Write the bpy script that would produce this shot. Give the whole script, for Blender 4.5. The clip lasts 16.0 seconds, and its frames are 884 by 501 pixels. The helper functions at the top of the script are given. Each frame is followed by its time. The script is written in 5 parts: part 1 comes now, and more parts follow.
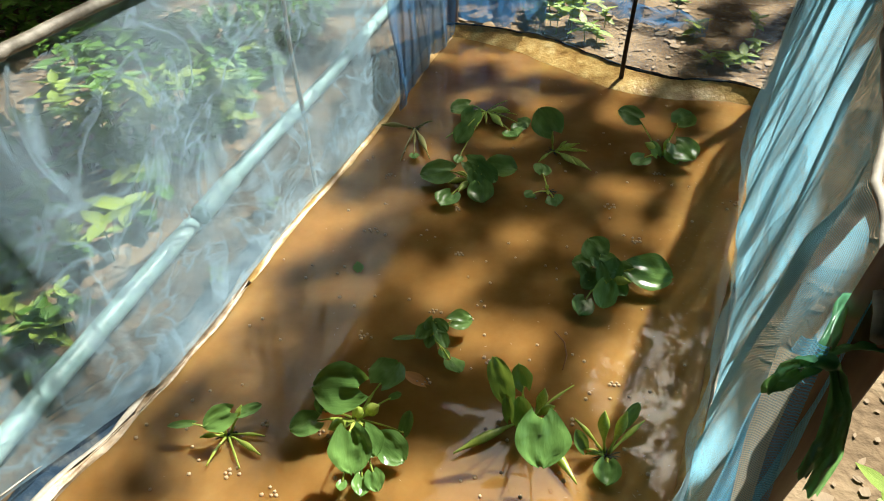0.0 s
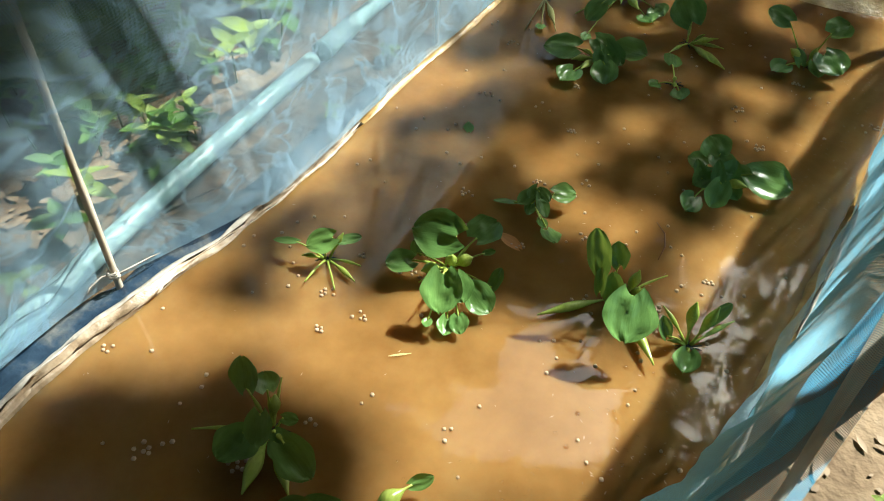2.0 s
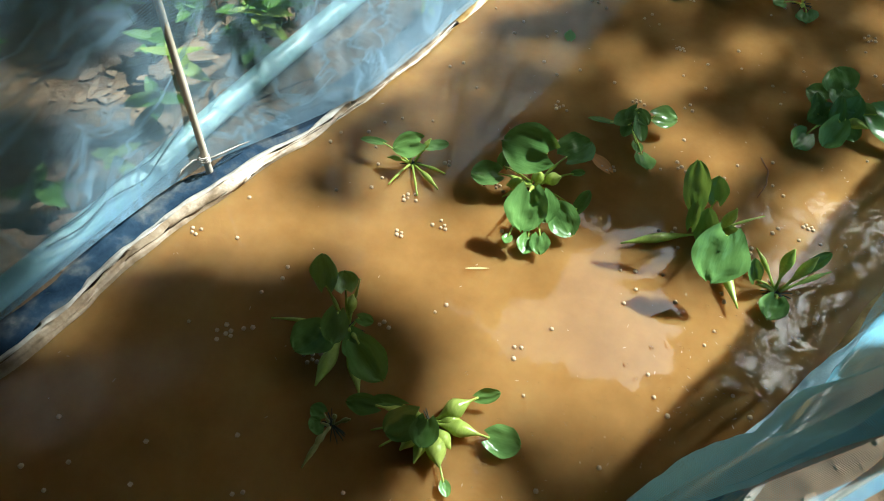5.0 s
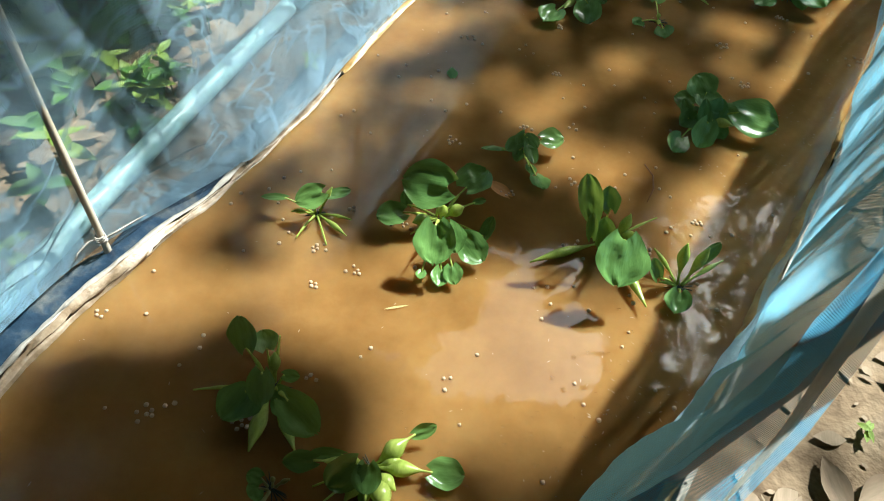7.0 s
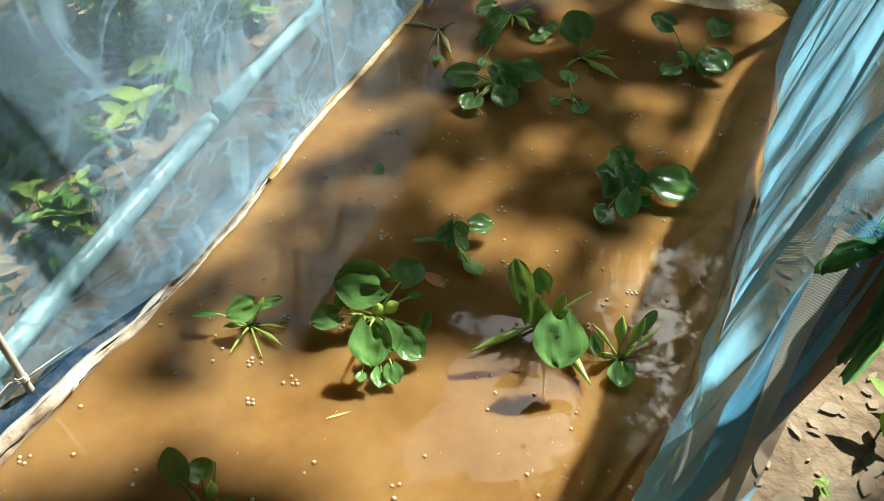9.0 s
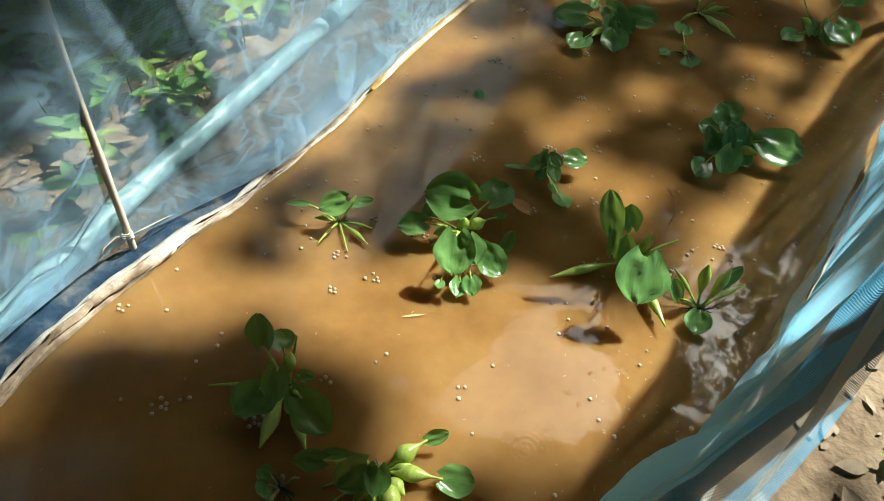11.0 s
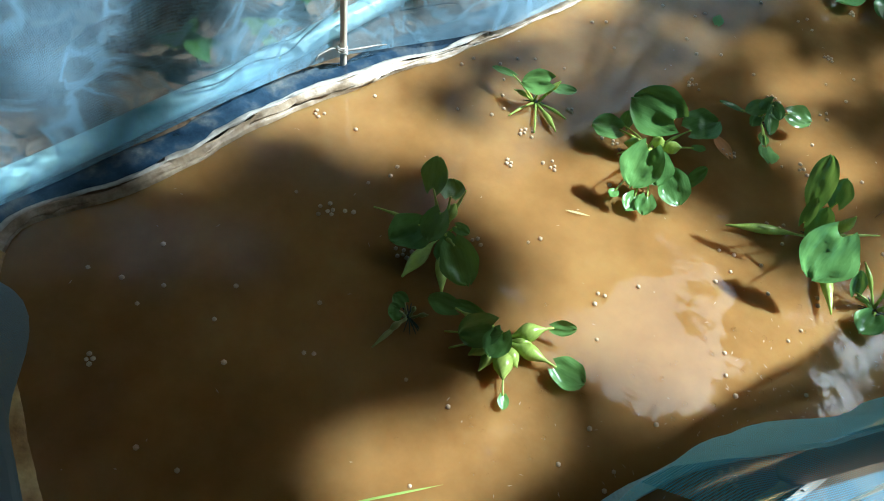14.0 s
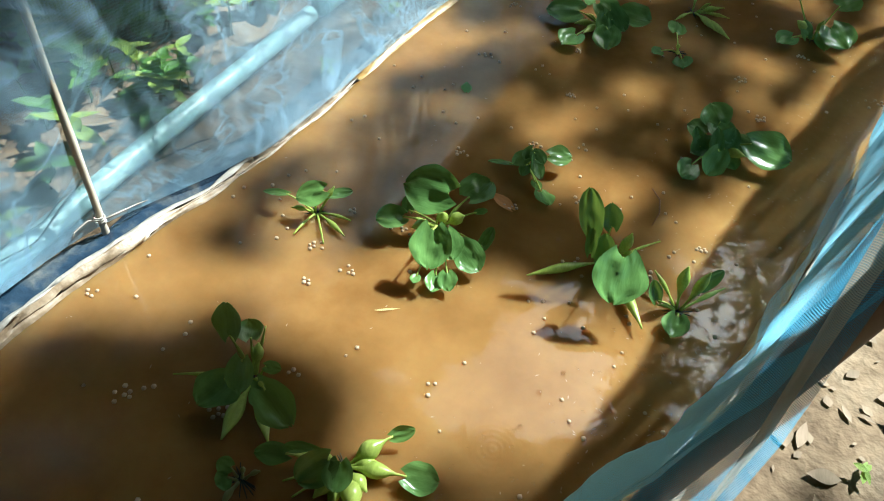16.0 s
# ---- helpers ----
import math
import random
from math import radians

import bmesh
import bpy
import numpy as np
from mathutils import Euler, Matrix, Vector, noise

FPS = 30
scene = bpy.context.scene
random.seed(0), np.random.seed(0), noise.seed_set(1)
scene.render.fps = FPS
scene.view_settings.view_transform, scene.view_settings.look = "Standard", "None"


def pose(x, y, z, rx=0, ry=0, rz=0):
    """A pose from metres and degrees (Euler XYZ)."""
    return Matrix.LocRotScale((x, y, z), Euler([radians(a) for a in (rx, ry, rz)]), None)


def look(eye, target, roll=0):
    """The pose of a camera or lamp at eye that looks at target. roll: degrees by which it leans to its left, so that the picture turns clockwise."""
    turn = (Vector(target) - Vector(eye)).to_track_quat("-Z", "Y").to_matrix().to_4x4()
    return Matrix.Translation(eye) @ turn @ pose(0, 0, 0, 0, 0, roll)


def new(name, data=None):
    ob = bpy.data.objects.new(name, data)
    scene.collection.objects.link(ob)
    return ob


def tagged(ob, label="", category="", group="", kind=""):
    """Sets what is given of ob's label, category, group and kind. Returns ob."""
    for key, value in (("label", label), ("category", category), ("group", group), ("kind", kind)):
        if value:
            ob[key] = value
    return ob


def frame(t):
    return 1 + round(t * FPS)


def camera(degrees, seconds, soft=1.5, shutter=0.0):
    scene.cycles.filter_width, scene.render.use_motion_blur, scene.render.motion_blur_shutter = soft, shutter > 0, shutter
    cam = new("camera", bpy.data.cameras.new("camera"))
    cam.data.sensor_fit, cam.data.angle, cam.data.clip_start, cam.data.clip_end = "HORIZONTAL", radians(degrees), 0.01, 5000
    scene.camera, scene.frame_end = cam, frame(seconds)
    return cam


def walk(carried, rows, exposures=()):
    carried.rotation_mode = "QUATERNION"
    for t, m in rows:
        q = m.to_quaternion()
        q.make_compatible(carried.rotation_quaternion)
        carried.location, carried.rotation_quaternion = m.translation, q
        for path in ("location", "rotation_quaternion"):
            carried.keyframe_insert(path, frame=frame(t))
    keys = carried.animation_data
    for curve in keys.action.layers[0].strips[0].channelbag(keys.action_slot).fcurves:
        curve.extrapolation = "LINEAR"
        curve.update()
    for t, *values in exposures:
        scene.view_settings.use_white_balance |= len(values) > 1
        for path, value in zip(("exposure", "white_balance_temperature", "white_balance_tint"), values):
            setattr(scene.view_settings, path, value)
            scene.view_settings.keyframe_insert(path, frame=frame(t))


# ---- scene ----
cam = camera(64.8, 16.0, 1.0)
PATH = [
    (0, (0.233, 0.027, 1.36), (-0.007, 1.589, 0.135), -0.5),
    (0.5, (0.241, 0.023, 1.354), (-0.001, 1.571, 0.111), -0.9),
    (1, (0.225, 0.0, 1.341), (-0.05, 1.493, 0.039), -0.6),
    (1.5, (0.199, -0.036, 1.32), (-0.155, 1.366, -0.062), 2.3),
    (2, (0.185, -0.053, 1.297), (-0.219, 1.26, -0.156), 3.9),
    (2.5, (0.169, -0.077, 1.287), (-0.308, 1.169, -0.203), 4.4),
    (3, (0.144, -0.081, 1.276), (-0.381, 1.122, -0.233), 4.9),
    (3.2, (0.139, -0.079, 1.283), (-0.436, 1.056, -0.26), 4.4),
    (5.3, (0.138, -0.029, 1.294), (-0.317, 1.018, -0.348), 4.0),
    (5.5, (0.136, -0.073, 1.269), (-0.308, 1.043, -0.33), 4.7),
    (6, (0.141, -0.017, 1.305), (-0.231, 1.08, -0.325), 2.7),
    (6.5, (0.143, -0.018, 1.315), (-0.177, 1.159, -0.27), 3.6),
    (7, (0.152, -0.049, 1.304), (-0.153, 1.17, -0.252), 4.0),
    (7.5, (0.171, 0.003, 1.35), (-0.045, 1.314, -0.146), 4.8),
    (8, (0.189, 0.027, 1.353), (-0.015, 1.377, -0.107), 3.1),
    (8.2, (0.207, 0.038, 1.363), (-0.038, 1.396, -0.085), 0.9),
    (10.3, (0.189, -0.073, 1.252), (-0.052, 1.362, -0.12), 1.1),
    (10.5, (0.18, -0.077, 1.279), (-0.114, 1.301, -0.14), 2.1),
    (11, (0.169, -0.098, 1.269), (-0.218, 1.18, -0.22), 4.3),
    (11.5, (0.172, -0.117, 1.257), (-0.264, 1.125, -0.249), 4.7),
    (12, (0.151, -0.14, 1.252), (-0.334, 1.061, -0.272), 6.7),
    (12.5, (0.145, -0.158, 1.245), (-0.411, 0.937, -0.334), 7.2),
    (13, (0.149, -0.169, 1.23), (-0.448, 0.835, -0.393), 8.6),
    (13.5, (0.149, -0.178, 1.225), (-0.452, 0.778, -0.425), 9.6),
    (14, (0.149, -0.19, 1.225), (-0.458, 0.731, -0.443), 10.9),
    (14.5, (0.16, -0.195, 1.233), (-0.463, 0.697, -0.445), 11.2),
    (15, (0.18, -0.161, 1.237), (-0.388, 0.822, -0.41), 12.0),
    (15.5, (0.18, -0.118, 1.239), (-0.295, 1.01, -0.343), 10.1),
    (16, (0.215, -0.066, 1.252), (-0.168, 1.204, -0.245), 6.1),
]
walk(cam, [(t, look(eye, target, roll)) for t, eye, target, roll in PATH],
     [(0, 1.42, 6400, 4), (3, 1.49, 5700, 0), (5.5, 1.46, 5450, -1), (8, 1.43, 5750, 1), (10.5, 1.40, 5800, 1), (12.5, 1.45, 5550, -1), (13.5, 1.58, 4900, -4), (14.0, 1.60, 4850, -3), (14.5, 1.78, 4750, -3), (15.5, 1.62, 4900, -2), (16, 1.52, 5350, -1)])

# ---- light ----
SUN = Vector((0.365, 0.529, 0.766)).normalized()          # towards the sun
world = bpy.data.worlds.new("sky")
scene.world = world
world.use_nodes = True
wn = world.node_tree.nodes
sky = wn.new("ShaderNodeTexSky")
sky.sky_type, sky.sun_disc = "NISHITA", False
sky.sun_elevation = math.asin(SUN.z)
sky.sun_rotation = math.atan2(SUN.x, SUN.y)
sky.dust_density = 8.0
world.node_tree.links.new(sky.outputs[0], wn["Background"].inputs[0])
wn["Background"].inputs[1].default_value = 0.066
sun = new("sun", bpy.data.lights.new("sun", "SUN"))
sun.data.energy, sun.data.angle, sun.data.color = 5.0, radians(1.0), (1.0, 0.94, 0.84)
sun.matrix_world = look(SUN * 30, (0, 0, 0))


# ---- materials ----
def mat(name, colour, rough=0.6, metal=0.0, spec=0.5):
    m = bpy.data.materials.new(name)
    m.use_nodes = True
    b = m.node_tree.nodes["Principled BSDF"]
    b.inputs["Base Color"].default_value = (*colour, 1)
    b.inputs["Roughness"].default_value, b.inputs["Metallic"].default_value = rough, metal
    b.inputs["Specular IOR Level"].default_value = spec
    return m


def node(m, kind, **values):
    n = m.node_tree.nodes.new(kind)
    for key, value in values.items():
        n.inputs[key].default_value = value
    return n


def link(m, a, b):
    m.node_tree.links.new(a, b)


def coords(m, which="Object"):
    return node(m, "ShaderNodeTexCoord").outputs[which]


def noise_of(m, scale, detail=4.0, rough=0.55, which="Object", stretch=None):
    n = node(m, "ShaderNodeTexNoise", Scale=scale, Detail=detail, Roughness=rough)
    src = coords(m, which)
    if stretch:
        mp = node(m, "ShaderNodeMapping")
        mp.inputs["Scale"].default_value = stretch
        link(m, src, mp.inputs[0])
        src = mp.outputs[0]
    link(m, src, n.inputs["Vector"])
    return n.outputs["Fac"]


def ramp(m, fac, stops):
    r = m.node_tree.nodes.new("ShaderNodeValToRGB")
    e = r.color_ramp.elements
    while len(e) < len(stops):
        e.new(0.5)
    for el, (p, c) in zip(e, stops):
        el.position, el.color = p, (*c, 1)
    link(m, fac, r.inputs[0])
    return r.outputs[0]


def mixed(m, fac, a, b, mode="MIX"):
    n = m.node_tree.nodes.new("ShaderNodeMix")
    n.data_type, n.blend_type = "RGBA", mode
    for sock, v in ((n.inputs[0], fac), (n.inputs[6], a), (n.inputs[7], b)):
        if isinstance(v, (int, float)):
            sock.default_value = v
        elif isinstance(v, tuple):
            sock.default_value = (*v, 1)
        else:
            link(m, v, sock)
    return n.outputs[2]


def calc(m, op, a, b=0.0):
    n = m.node_tree.nodes.new("ShaderNodeMath")
    n.operation = op
    for sock, v in ((n.inputs[0], a), (n.inputs[1], b)):
        if isinstance(v, (int, float)):
            sock.default_value = v
        else:
            link(m, v, sock)
    return n.outputs[0]


def bump(m, height, strength, distance=0.01):
    b = m.node_tree.nodes["Principled BSDF"]
    n = node(m, "ShaderNodeBump", Strength=strength, Distance=distance)
    link(m, height, n.inputs["Height"])
    link(m, n.outputs[0], b.inputs["Normal"])


def base(m, colour):
    link(m, colour, m.node_tree.nodes["Principled BSDF"].inputs["Base Color"])


def rough(m, value):
    link(m, value, m.node_tree.nodes["Principled BSDF"].inputs["Roughness"])


def mottled(name, stops, scale=8.0, roughness=0.7, relief=0.3, depth=0.004, fine=90.0, spec=0.4, stretch=None):
    """A surface with stains at one scale and grain at another."""
    m = mat(name, stops[0][1], roughness, spec=spec)
    big = noise_of(m, scale, 5, stretch=stretch)
    small = noise_of(m, fine, 3, stretch=stretch)
    col = ramp(m, big, stops)
    col = mixed(m, 0.35, col, ramp(m, small, [(0.3, (0.35, 0.35, 0.35)), (0.7, (1, 1, 1))]), "MULTIPLY")
    base(m, col)
    bump(m, calc(m, "ADD", big, calc(m, "MULTIPLY", small, 0.4)), relief, depth)
    return m


def leafy(name, dark, light, roughness=0.35, through_light=0.3, vein=60.0):
    """A living leaf: mottled, glossy, letting some light through."""
    m = mat(name, dark, roughness, spec=0.5)
    big = noise_of(m, 14.0, 3)
    rnd = node(m, "ShaderNodeObjectInfo").outputs["Random"]
    isl = node(m, "ShaderNodeNewGeometry").outputs["Random Per Island"]
    f = calc(m, "ADD", calc(m, "MULTIPLY", big, 0.6), calc(m, "MULTIPLY", calc(m, "ADD", rnd, isl), 0.25))
    col = mixed(m, f, dark, light)
    ribs = noise_of(m, vein * 1.6, 4, 0.65, stretch=(1.0, 0.12, 1.0))
    col = mixed(m, 0.45, col, ramp(m, ribs, [(0.35, (0.45, 0.5, 0.4)), (0.62, (1, 1, 1))]), "MULTIPLY")
    base(m, col)
    bump(m, noise_of(m, vein, 3, stretch=(1.0, 0.16, 1.0)), 0.45, 0.004)
    tr = node(m, "ShaderNodeBsdfTranslucent")
    link(m, mixed(m, 0.5, col, (0.30, 0.42, 0.02)), tr.inputs[0])
    mx = node(m, "ShaderNodeMixShader", Fac=through_light)
    out = m.node_tree.nodes["Material Output"]
    link(m, m.node_tree.nodes["Principled BSDF"].outputs[0], mx.inputs[1])
    link(m, tr.outputs[0], mx.inputs[2])
    link(m, mx.outputs[0], out.inputs[0])
    return m


def netting(name, colour, cover, swing, pitch=0.0024, glow=0.5, dirt=0.25, streak=5.0, creases=0.0, roundness=0.5):
    """Woven plastic net: real gaps between threads, denser where the cloth is bunched. UV in metres."""
    m = mat(name, colour, 0.55)
    uv = node(m, "ShaderNodeUVMap").outputs[0]
    sep = node(m, "ShaderNodeSeparateXYZ")
    link(m, uv, sep.inputs[0])
    mp = node(m, "ShaderNodeMapping")
    mp.inputs["Scale"].default_value = (streak, 1.3, 1.0)
    link(m, uv, mp.inputs[0])
    n1 = node(m, "ShaderNodeTexNoise", Scale=1.6, Detail=5.0, Roughness=0.6, Distortion=0.8)
    link(m, mp.outputs[0], n1.inputs["Vector"])
    n2 = node(m, "ShaderNodeTexNoise", Scale=3.0, Detail=4.0, Roughness=0.6)
    link(m, uv, n2.inputs["Vector"])
    both = calc(m, "ADD", calc(m, "MULTIPLY", n1.outputs["Fac"], 0.65), calc(m, "MULTIPLY", n2.outputs["Fac"], 0.35))
    wide = calc(m, "ADD", cover - 0.5 * swing, calc(m, "MULTIPLY", both, swing))
    if creases:
        # wisps where the cloth is creased and the threads lie close
        n3 = node(m, "ShaderNodeTexNoise", Scale=2.6, Detail=3.0, Roughness=0.55, Distortion=1.6)
        link(m, mp.outputs[0], n3.inputs["Vector"])
        fold = calc(m, "ABSOLUTE", calc(m, "SUBTRACT", n3.outputs["Fac"], 0.5))
        wisp = calc(m, "MAXIMUM", calc(m, "SUBTRACT", 1.0, calc(m, "MULTIPLY", fold, 22.0)), 0.0)
        wide = calc(m, "ADD", wide, calc(m, "MULTIPLY", wisp, creases))
    fu = calc(m, "FRACT", calc(m, "MULTIPLY", sep.outputs[0], 1 / pitch))
    fv = calc(m, "FRACT", calc(m, "MULTIPLY", sep.outputs[1], 1 / pitch))
    tu = calc(m, "LESS_THAN", fu, calc(m, "MULTIPLY", wide, 0.75))
    tv = calc(m, "LESS_THAN", fv, wide)
    thread = calc(m, "MAXIMUM", tu, tv)
    col = mixed(m, calc(m, "MULTIPLY", n2.outputs["Fac"], dirt), colour, (0.55, 0.50, 0.42))
    b = m.node_tree.nodes["Principled BSDF"]
    # colour carries painted thread shading: lightest at mid pitch, darker towards its ends
    thread_shade = calc(m, "ADD", 0.62, calc(m, "MULTIPLY", calc(m, "PINGPONG", calc(m, "SUBTRACT", fv, calc(m, "MULTIPLY", fu, 0.25)), 0.5), 0.9))
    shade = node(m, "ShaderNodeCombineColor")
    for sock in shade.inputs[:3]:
        link(m, thread_shade, sock)
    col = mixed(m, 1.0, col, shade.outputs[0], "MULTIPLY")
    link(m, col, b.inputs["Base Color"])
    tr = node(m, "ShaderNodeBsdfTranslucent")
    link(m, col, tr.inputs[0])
    # the threads are round: their upper half faces the sky
    lean = node(m, "ShaderNodeCombineXYZ")
    link(m, calc(m, "MULTIPLY", calc(m, "SUBTRACT", calc(m, "MINIMUM", calc(m, "DIVIDE", fv, calc(m, "MAXIMUM", wide, 0.05)), 1.0), 0.5), roundness), lean.inputs[2])
    turned = node(m, "ShaderNodeVectorMath")
    link(m, node(m, "ShaderNodeNewGeometry").outputs["Normal"], turned.inputs[0])
    link(m, lean.outputs[0], turned.inputs[1])
    facing = node(m, "ShaderNodeVectorMath")
    facing.operation = "NORMALIZE"
    link(m, turned.outputs[0], facing.inputs[0])
    link(m, facing.outputs[0], b.inputs["Normal"])
    link(m, facing.outputs[0], tr.inputs["Normal"])
    cloth = node(m, "ShaderNodeMixShader", Fac=glow)
    link(m, b.outputs[0], cloth.inputs[1])
    link(m, tr.outputs[0], cloth.inputs[2])
    mx = node(m, "ShaderNodeMixShader")
    link(m, thread, mx.inputs[0])
    link(m, node(m, "ShaderNodeBsdfTransparent").outputs[0], mx.inputs[1])
    link(m, cloth.outputs[0], mx.inputs[2])
    link(m, mx.outputs[0], m.node_tree.nodes["Material Output"].inputs[0])
    return m


def muddy_water():
    m = mat("muddy_water", (0.3, 0.15, 0.05), 0.03)
    b = m.node_tree.nodes["Principled BSDF"]
    cloud = noise_of(m, 2.6, 7, 0.62)
    col = ramp(m, cloud, [(0.34, (0.185, 0.093, 0.024)), (0.52, (0.255, 0.139, 0.042)), (0.70, (0.315, 0.188, 0.066))])
    base(m, col)
    b.inputs["IOR"].default_value = 1.37
    b.inputs["Subsurface Weight"].default_value = 1.0
    b.inputs["Subsurface Radius"].default_value = (1.0, 0.80, 0.60)
    b.inputs["Subsurface Scale"].default_value = 0.11
    b.inputs["Specular IOR Level"].default_value = 0.85
    # a slow swell all over, and patches of small wavelets
    swell = node(m, "ShaderNodeTexNoise", Scale=5.0, Detail=2.0, Distortion=0.4)
    link(m, coords(m), swell.inputs["Vector"])
    small = node(m, "ShaderNodeTexNoise", Scale=26.0, Detail=3.0, Distortion=0.8)
    link(m, coords(m), small.inputs["Vector"])
    where = ramp(m, noise_of(m, 3.4, 2), [(0.50, (0.10, 0.10, 0.10)), (0.64, (1, 1, 1))])
    # livelier along the right-hand rim
    sep = node(m, "ShaderNodeSeparateXYZ")
    link(m, coords(m), sep.inputs[0])
    inset = calc(m, "SUBTRACT", calc(m, "ADD", calc(m, "MULTIPLY", sep.outputs[1], 0.318), 0.295), sep.outputs[0])
    where = calc(m, "MAXIMUM", where, calc(m, "MAXIMUM", calc(m, "SUBTRACT", 0.40, calc(m, "MULTIPLY", inset, 1.2)), 0.0))
    h = calc(m, "ADD", calc(m, "MULTIPLY", swell.outputs["Fac"], 0.55), calc(m, "MULTIPLY", calc(m, "MULTIPLY", small.outputs["Fac"], where), 0.22))
    # rings spreading from two places
    for x, y, wide, amount in ((0.17, 0.56, 13.0, 0.03), (0.07, 0.31, 12.0, 0.03)):
        mp = node(m, "ShaderNodeMapping")
        mp.inputs["Location"].default_value = (-x, -y, 0)
        link(m, coords(m), mp.inputs[0])
        ring = node(m, "ShaderNodeTexWave", Scale=26.0, Distortion=1.6, Detail=2.0)
        ring.wave_type, ring.rings_direction = "RINGS", "Z"
        link(m, mp.outputs[0], ring.inputs["Vector"])
        gone = node(m, "ShaderNodeVectorMath")
        gone.operation = "LENGTH"
        link(m, mp.outputs[0], gone.inputs[0])
        fade = calc(m, "MAXIMUM", calc(m, "SUBTRACT", 1.0, calc(m, "MULTIPLY", gone.outputs["Value"], wide)), 0.0)
        h = calc(m, "ADD", h, calc(m, "MULTIPLY", calc(m, "MULTIPLY", ring.outputs["Fac"], fade), amount))
    bump(m, h, 0.40, 0.006)
    return m


WATER = muddy_water()
SOIL = mottled("soil", [(0.30, (0.08, 0.053, 0.034)), (0.47, (0.19, 0.133, 0.08)), (0.58, (0.27, 0.195, 0.12)), (0.72, (0.37, 0.285, 0.19))], 4.0, 0.95, 1.0, 0.03, 28.0, 0.15)
crack = node(SOIL, "ShaderNodeTexVoronoi", Scale=16.0)
crack.feature = "DISTANCE_TO_EDGE"
link(SOIL, coords(SOIL), crack.inputs["Vector"])
soil_in = SOIL.node_tree.nodes["Principled BSDF"].inputs["Base Color"]
link(SOIL, mixed(SOIL, 0.45, soil_in.links[0].from_socket, ramp(SOIL, crack.outputs["Distance"], [(0.0, (0.60, 0.57, 0.55)), (0.10, (1, 1, 1))]), "MULTIPLY"), soil_in)
TAN_SHEET = mottled("mud_stained_sheet", [(0.30, (0.24, 0.13, 0.035)), (0.46, (0.42, 0.26, 0.08)), (0.60, (0.55, 0.39, 0.15)), (0.74, (0.64, 0.50, 0.25))], 12.0, 0.30, 0.9, 0.008, 70.0)
PALE_SHEET = mottled("silted_pale_sheet", [(0.30, (0.15, 0.10, 0.055)), (0.45, (0.28, 0.20, 0.12)), (0.58, (0.40, 0.31, 0.21)), (0.72, (0.54, 0.46, 0.36))], 22.0, 0.38, 0.7, 0.005, 90.0)
PALE_HEM = mottled("pale_hem", [(0.3, (0.22, 0.19, 0.15)), (0.65, (0.50, 0.46, 0.39))], 14.0, 0.6, 0.4, 0.003)
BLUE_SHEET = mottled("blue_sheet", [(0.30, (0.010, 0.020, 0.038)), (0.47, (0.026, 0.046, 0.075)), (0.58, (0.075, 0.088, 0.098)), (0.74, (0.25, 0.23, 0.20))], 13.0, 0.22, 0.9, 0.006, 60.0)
PIPE = mottled("blue_pvc", [(0.30, (0.42, 0.74, 0.75)), (0.55, (0.56, 0.85, 0.85)), (0.75, (0.72, 0.91, 0.90))], 6.0, 0.35, 0.15, 0.001, 70.0)
PIPE_END = mottled("blue_pvc_socket", [(0.3, (0.16, 0.36, 0.36)), (0.7, (0.30, 0.55, 0.55))], 9.0, 0.4, 0.15, 0.001)
CANE = mottled("dry_cane", [(0.3, (0.52, 0.43, 0.31)), (0.6, (0.78, 0.68, 0.53))], 20.0, 0.6, 0.4, 0.002, 150.0, stretch=(1, 1, 0.12))
DARK_WOOD = mottled("dark_wood", [(0.3, (0.030, 0.018, 0.010)), (0.65, (0.085, 0.050, 0.028))], 14.0, 0.75, 0.8, 0.004, 120.0, stretch=(1, 1, 0.15))
BROWN_WOOD = mottled("brown_wood", [(0.3, (0.13, 0.050, 0.016)), (0.65, (0.26, 0.115, 0.045))], 10.0, 0.5, 0.3, 0.002, 120.0, stretch=(1, 1, 0.12))
PALE_LOG = mottled("pale_log", [(0.3, (0.30, 0.20, 0.11)), (0.65, (0.50, 0.37, 0.23))], 12.0, 0.8, 0.6, 0.005, 90.0, stretch=(0.2, 1, 1))
BARK = mottled("bark", [(0.3, (0.06, 0.045, 0.03)), (0.7, (0.16, 0.12, 0.085))], 12.0, 0.9, 1.0, 0.01, 60.0, stretch=(1, 1, 0.25))
PALE_BLUE = mottled("pale_blue_hem", [(0.3, (0.40, 0.55, 0.60)), (0.7, (0.62, 0.74, 0.76))], 10.0, 0.6, 0.3, 0.002, 200.0)
STRAP = netting("woven_beige", (0.80, 0.73, 0.58), 0.80, 0.2, 0.0030, 0.60, 0.15)
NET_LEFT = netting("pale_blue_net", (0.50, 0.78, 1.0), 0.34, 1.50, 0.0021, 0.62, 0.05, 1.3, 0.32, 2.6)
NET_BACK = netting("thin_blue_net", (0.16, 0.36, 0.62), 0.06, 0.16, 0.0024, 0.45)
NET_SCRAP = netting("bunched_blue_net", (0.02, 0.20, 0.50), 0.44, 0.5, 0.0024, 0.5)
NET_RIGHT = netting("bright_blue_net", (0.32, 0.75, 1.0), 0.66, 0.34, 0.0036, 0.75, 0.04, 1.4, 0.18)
# the bright net's loose end: colour darkened to stand for shade, cover thinner
NET_FLAP_SHADED = netting("shaded_loose_blue_net", (0.14, 0.50, 0.78), 0.36, 0.6, 0.0034, 0.8, 0.05, 2.5)
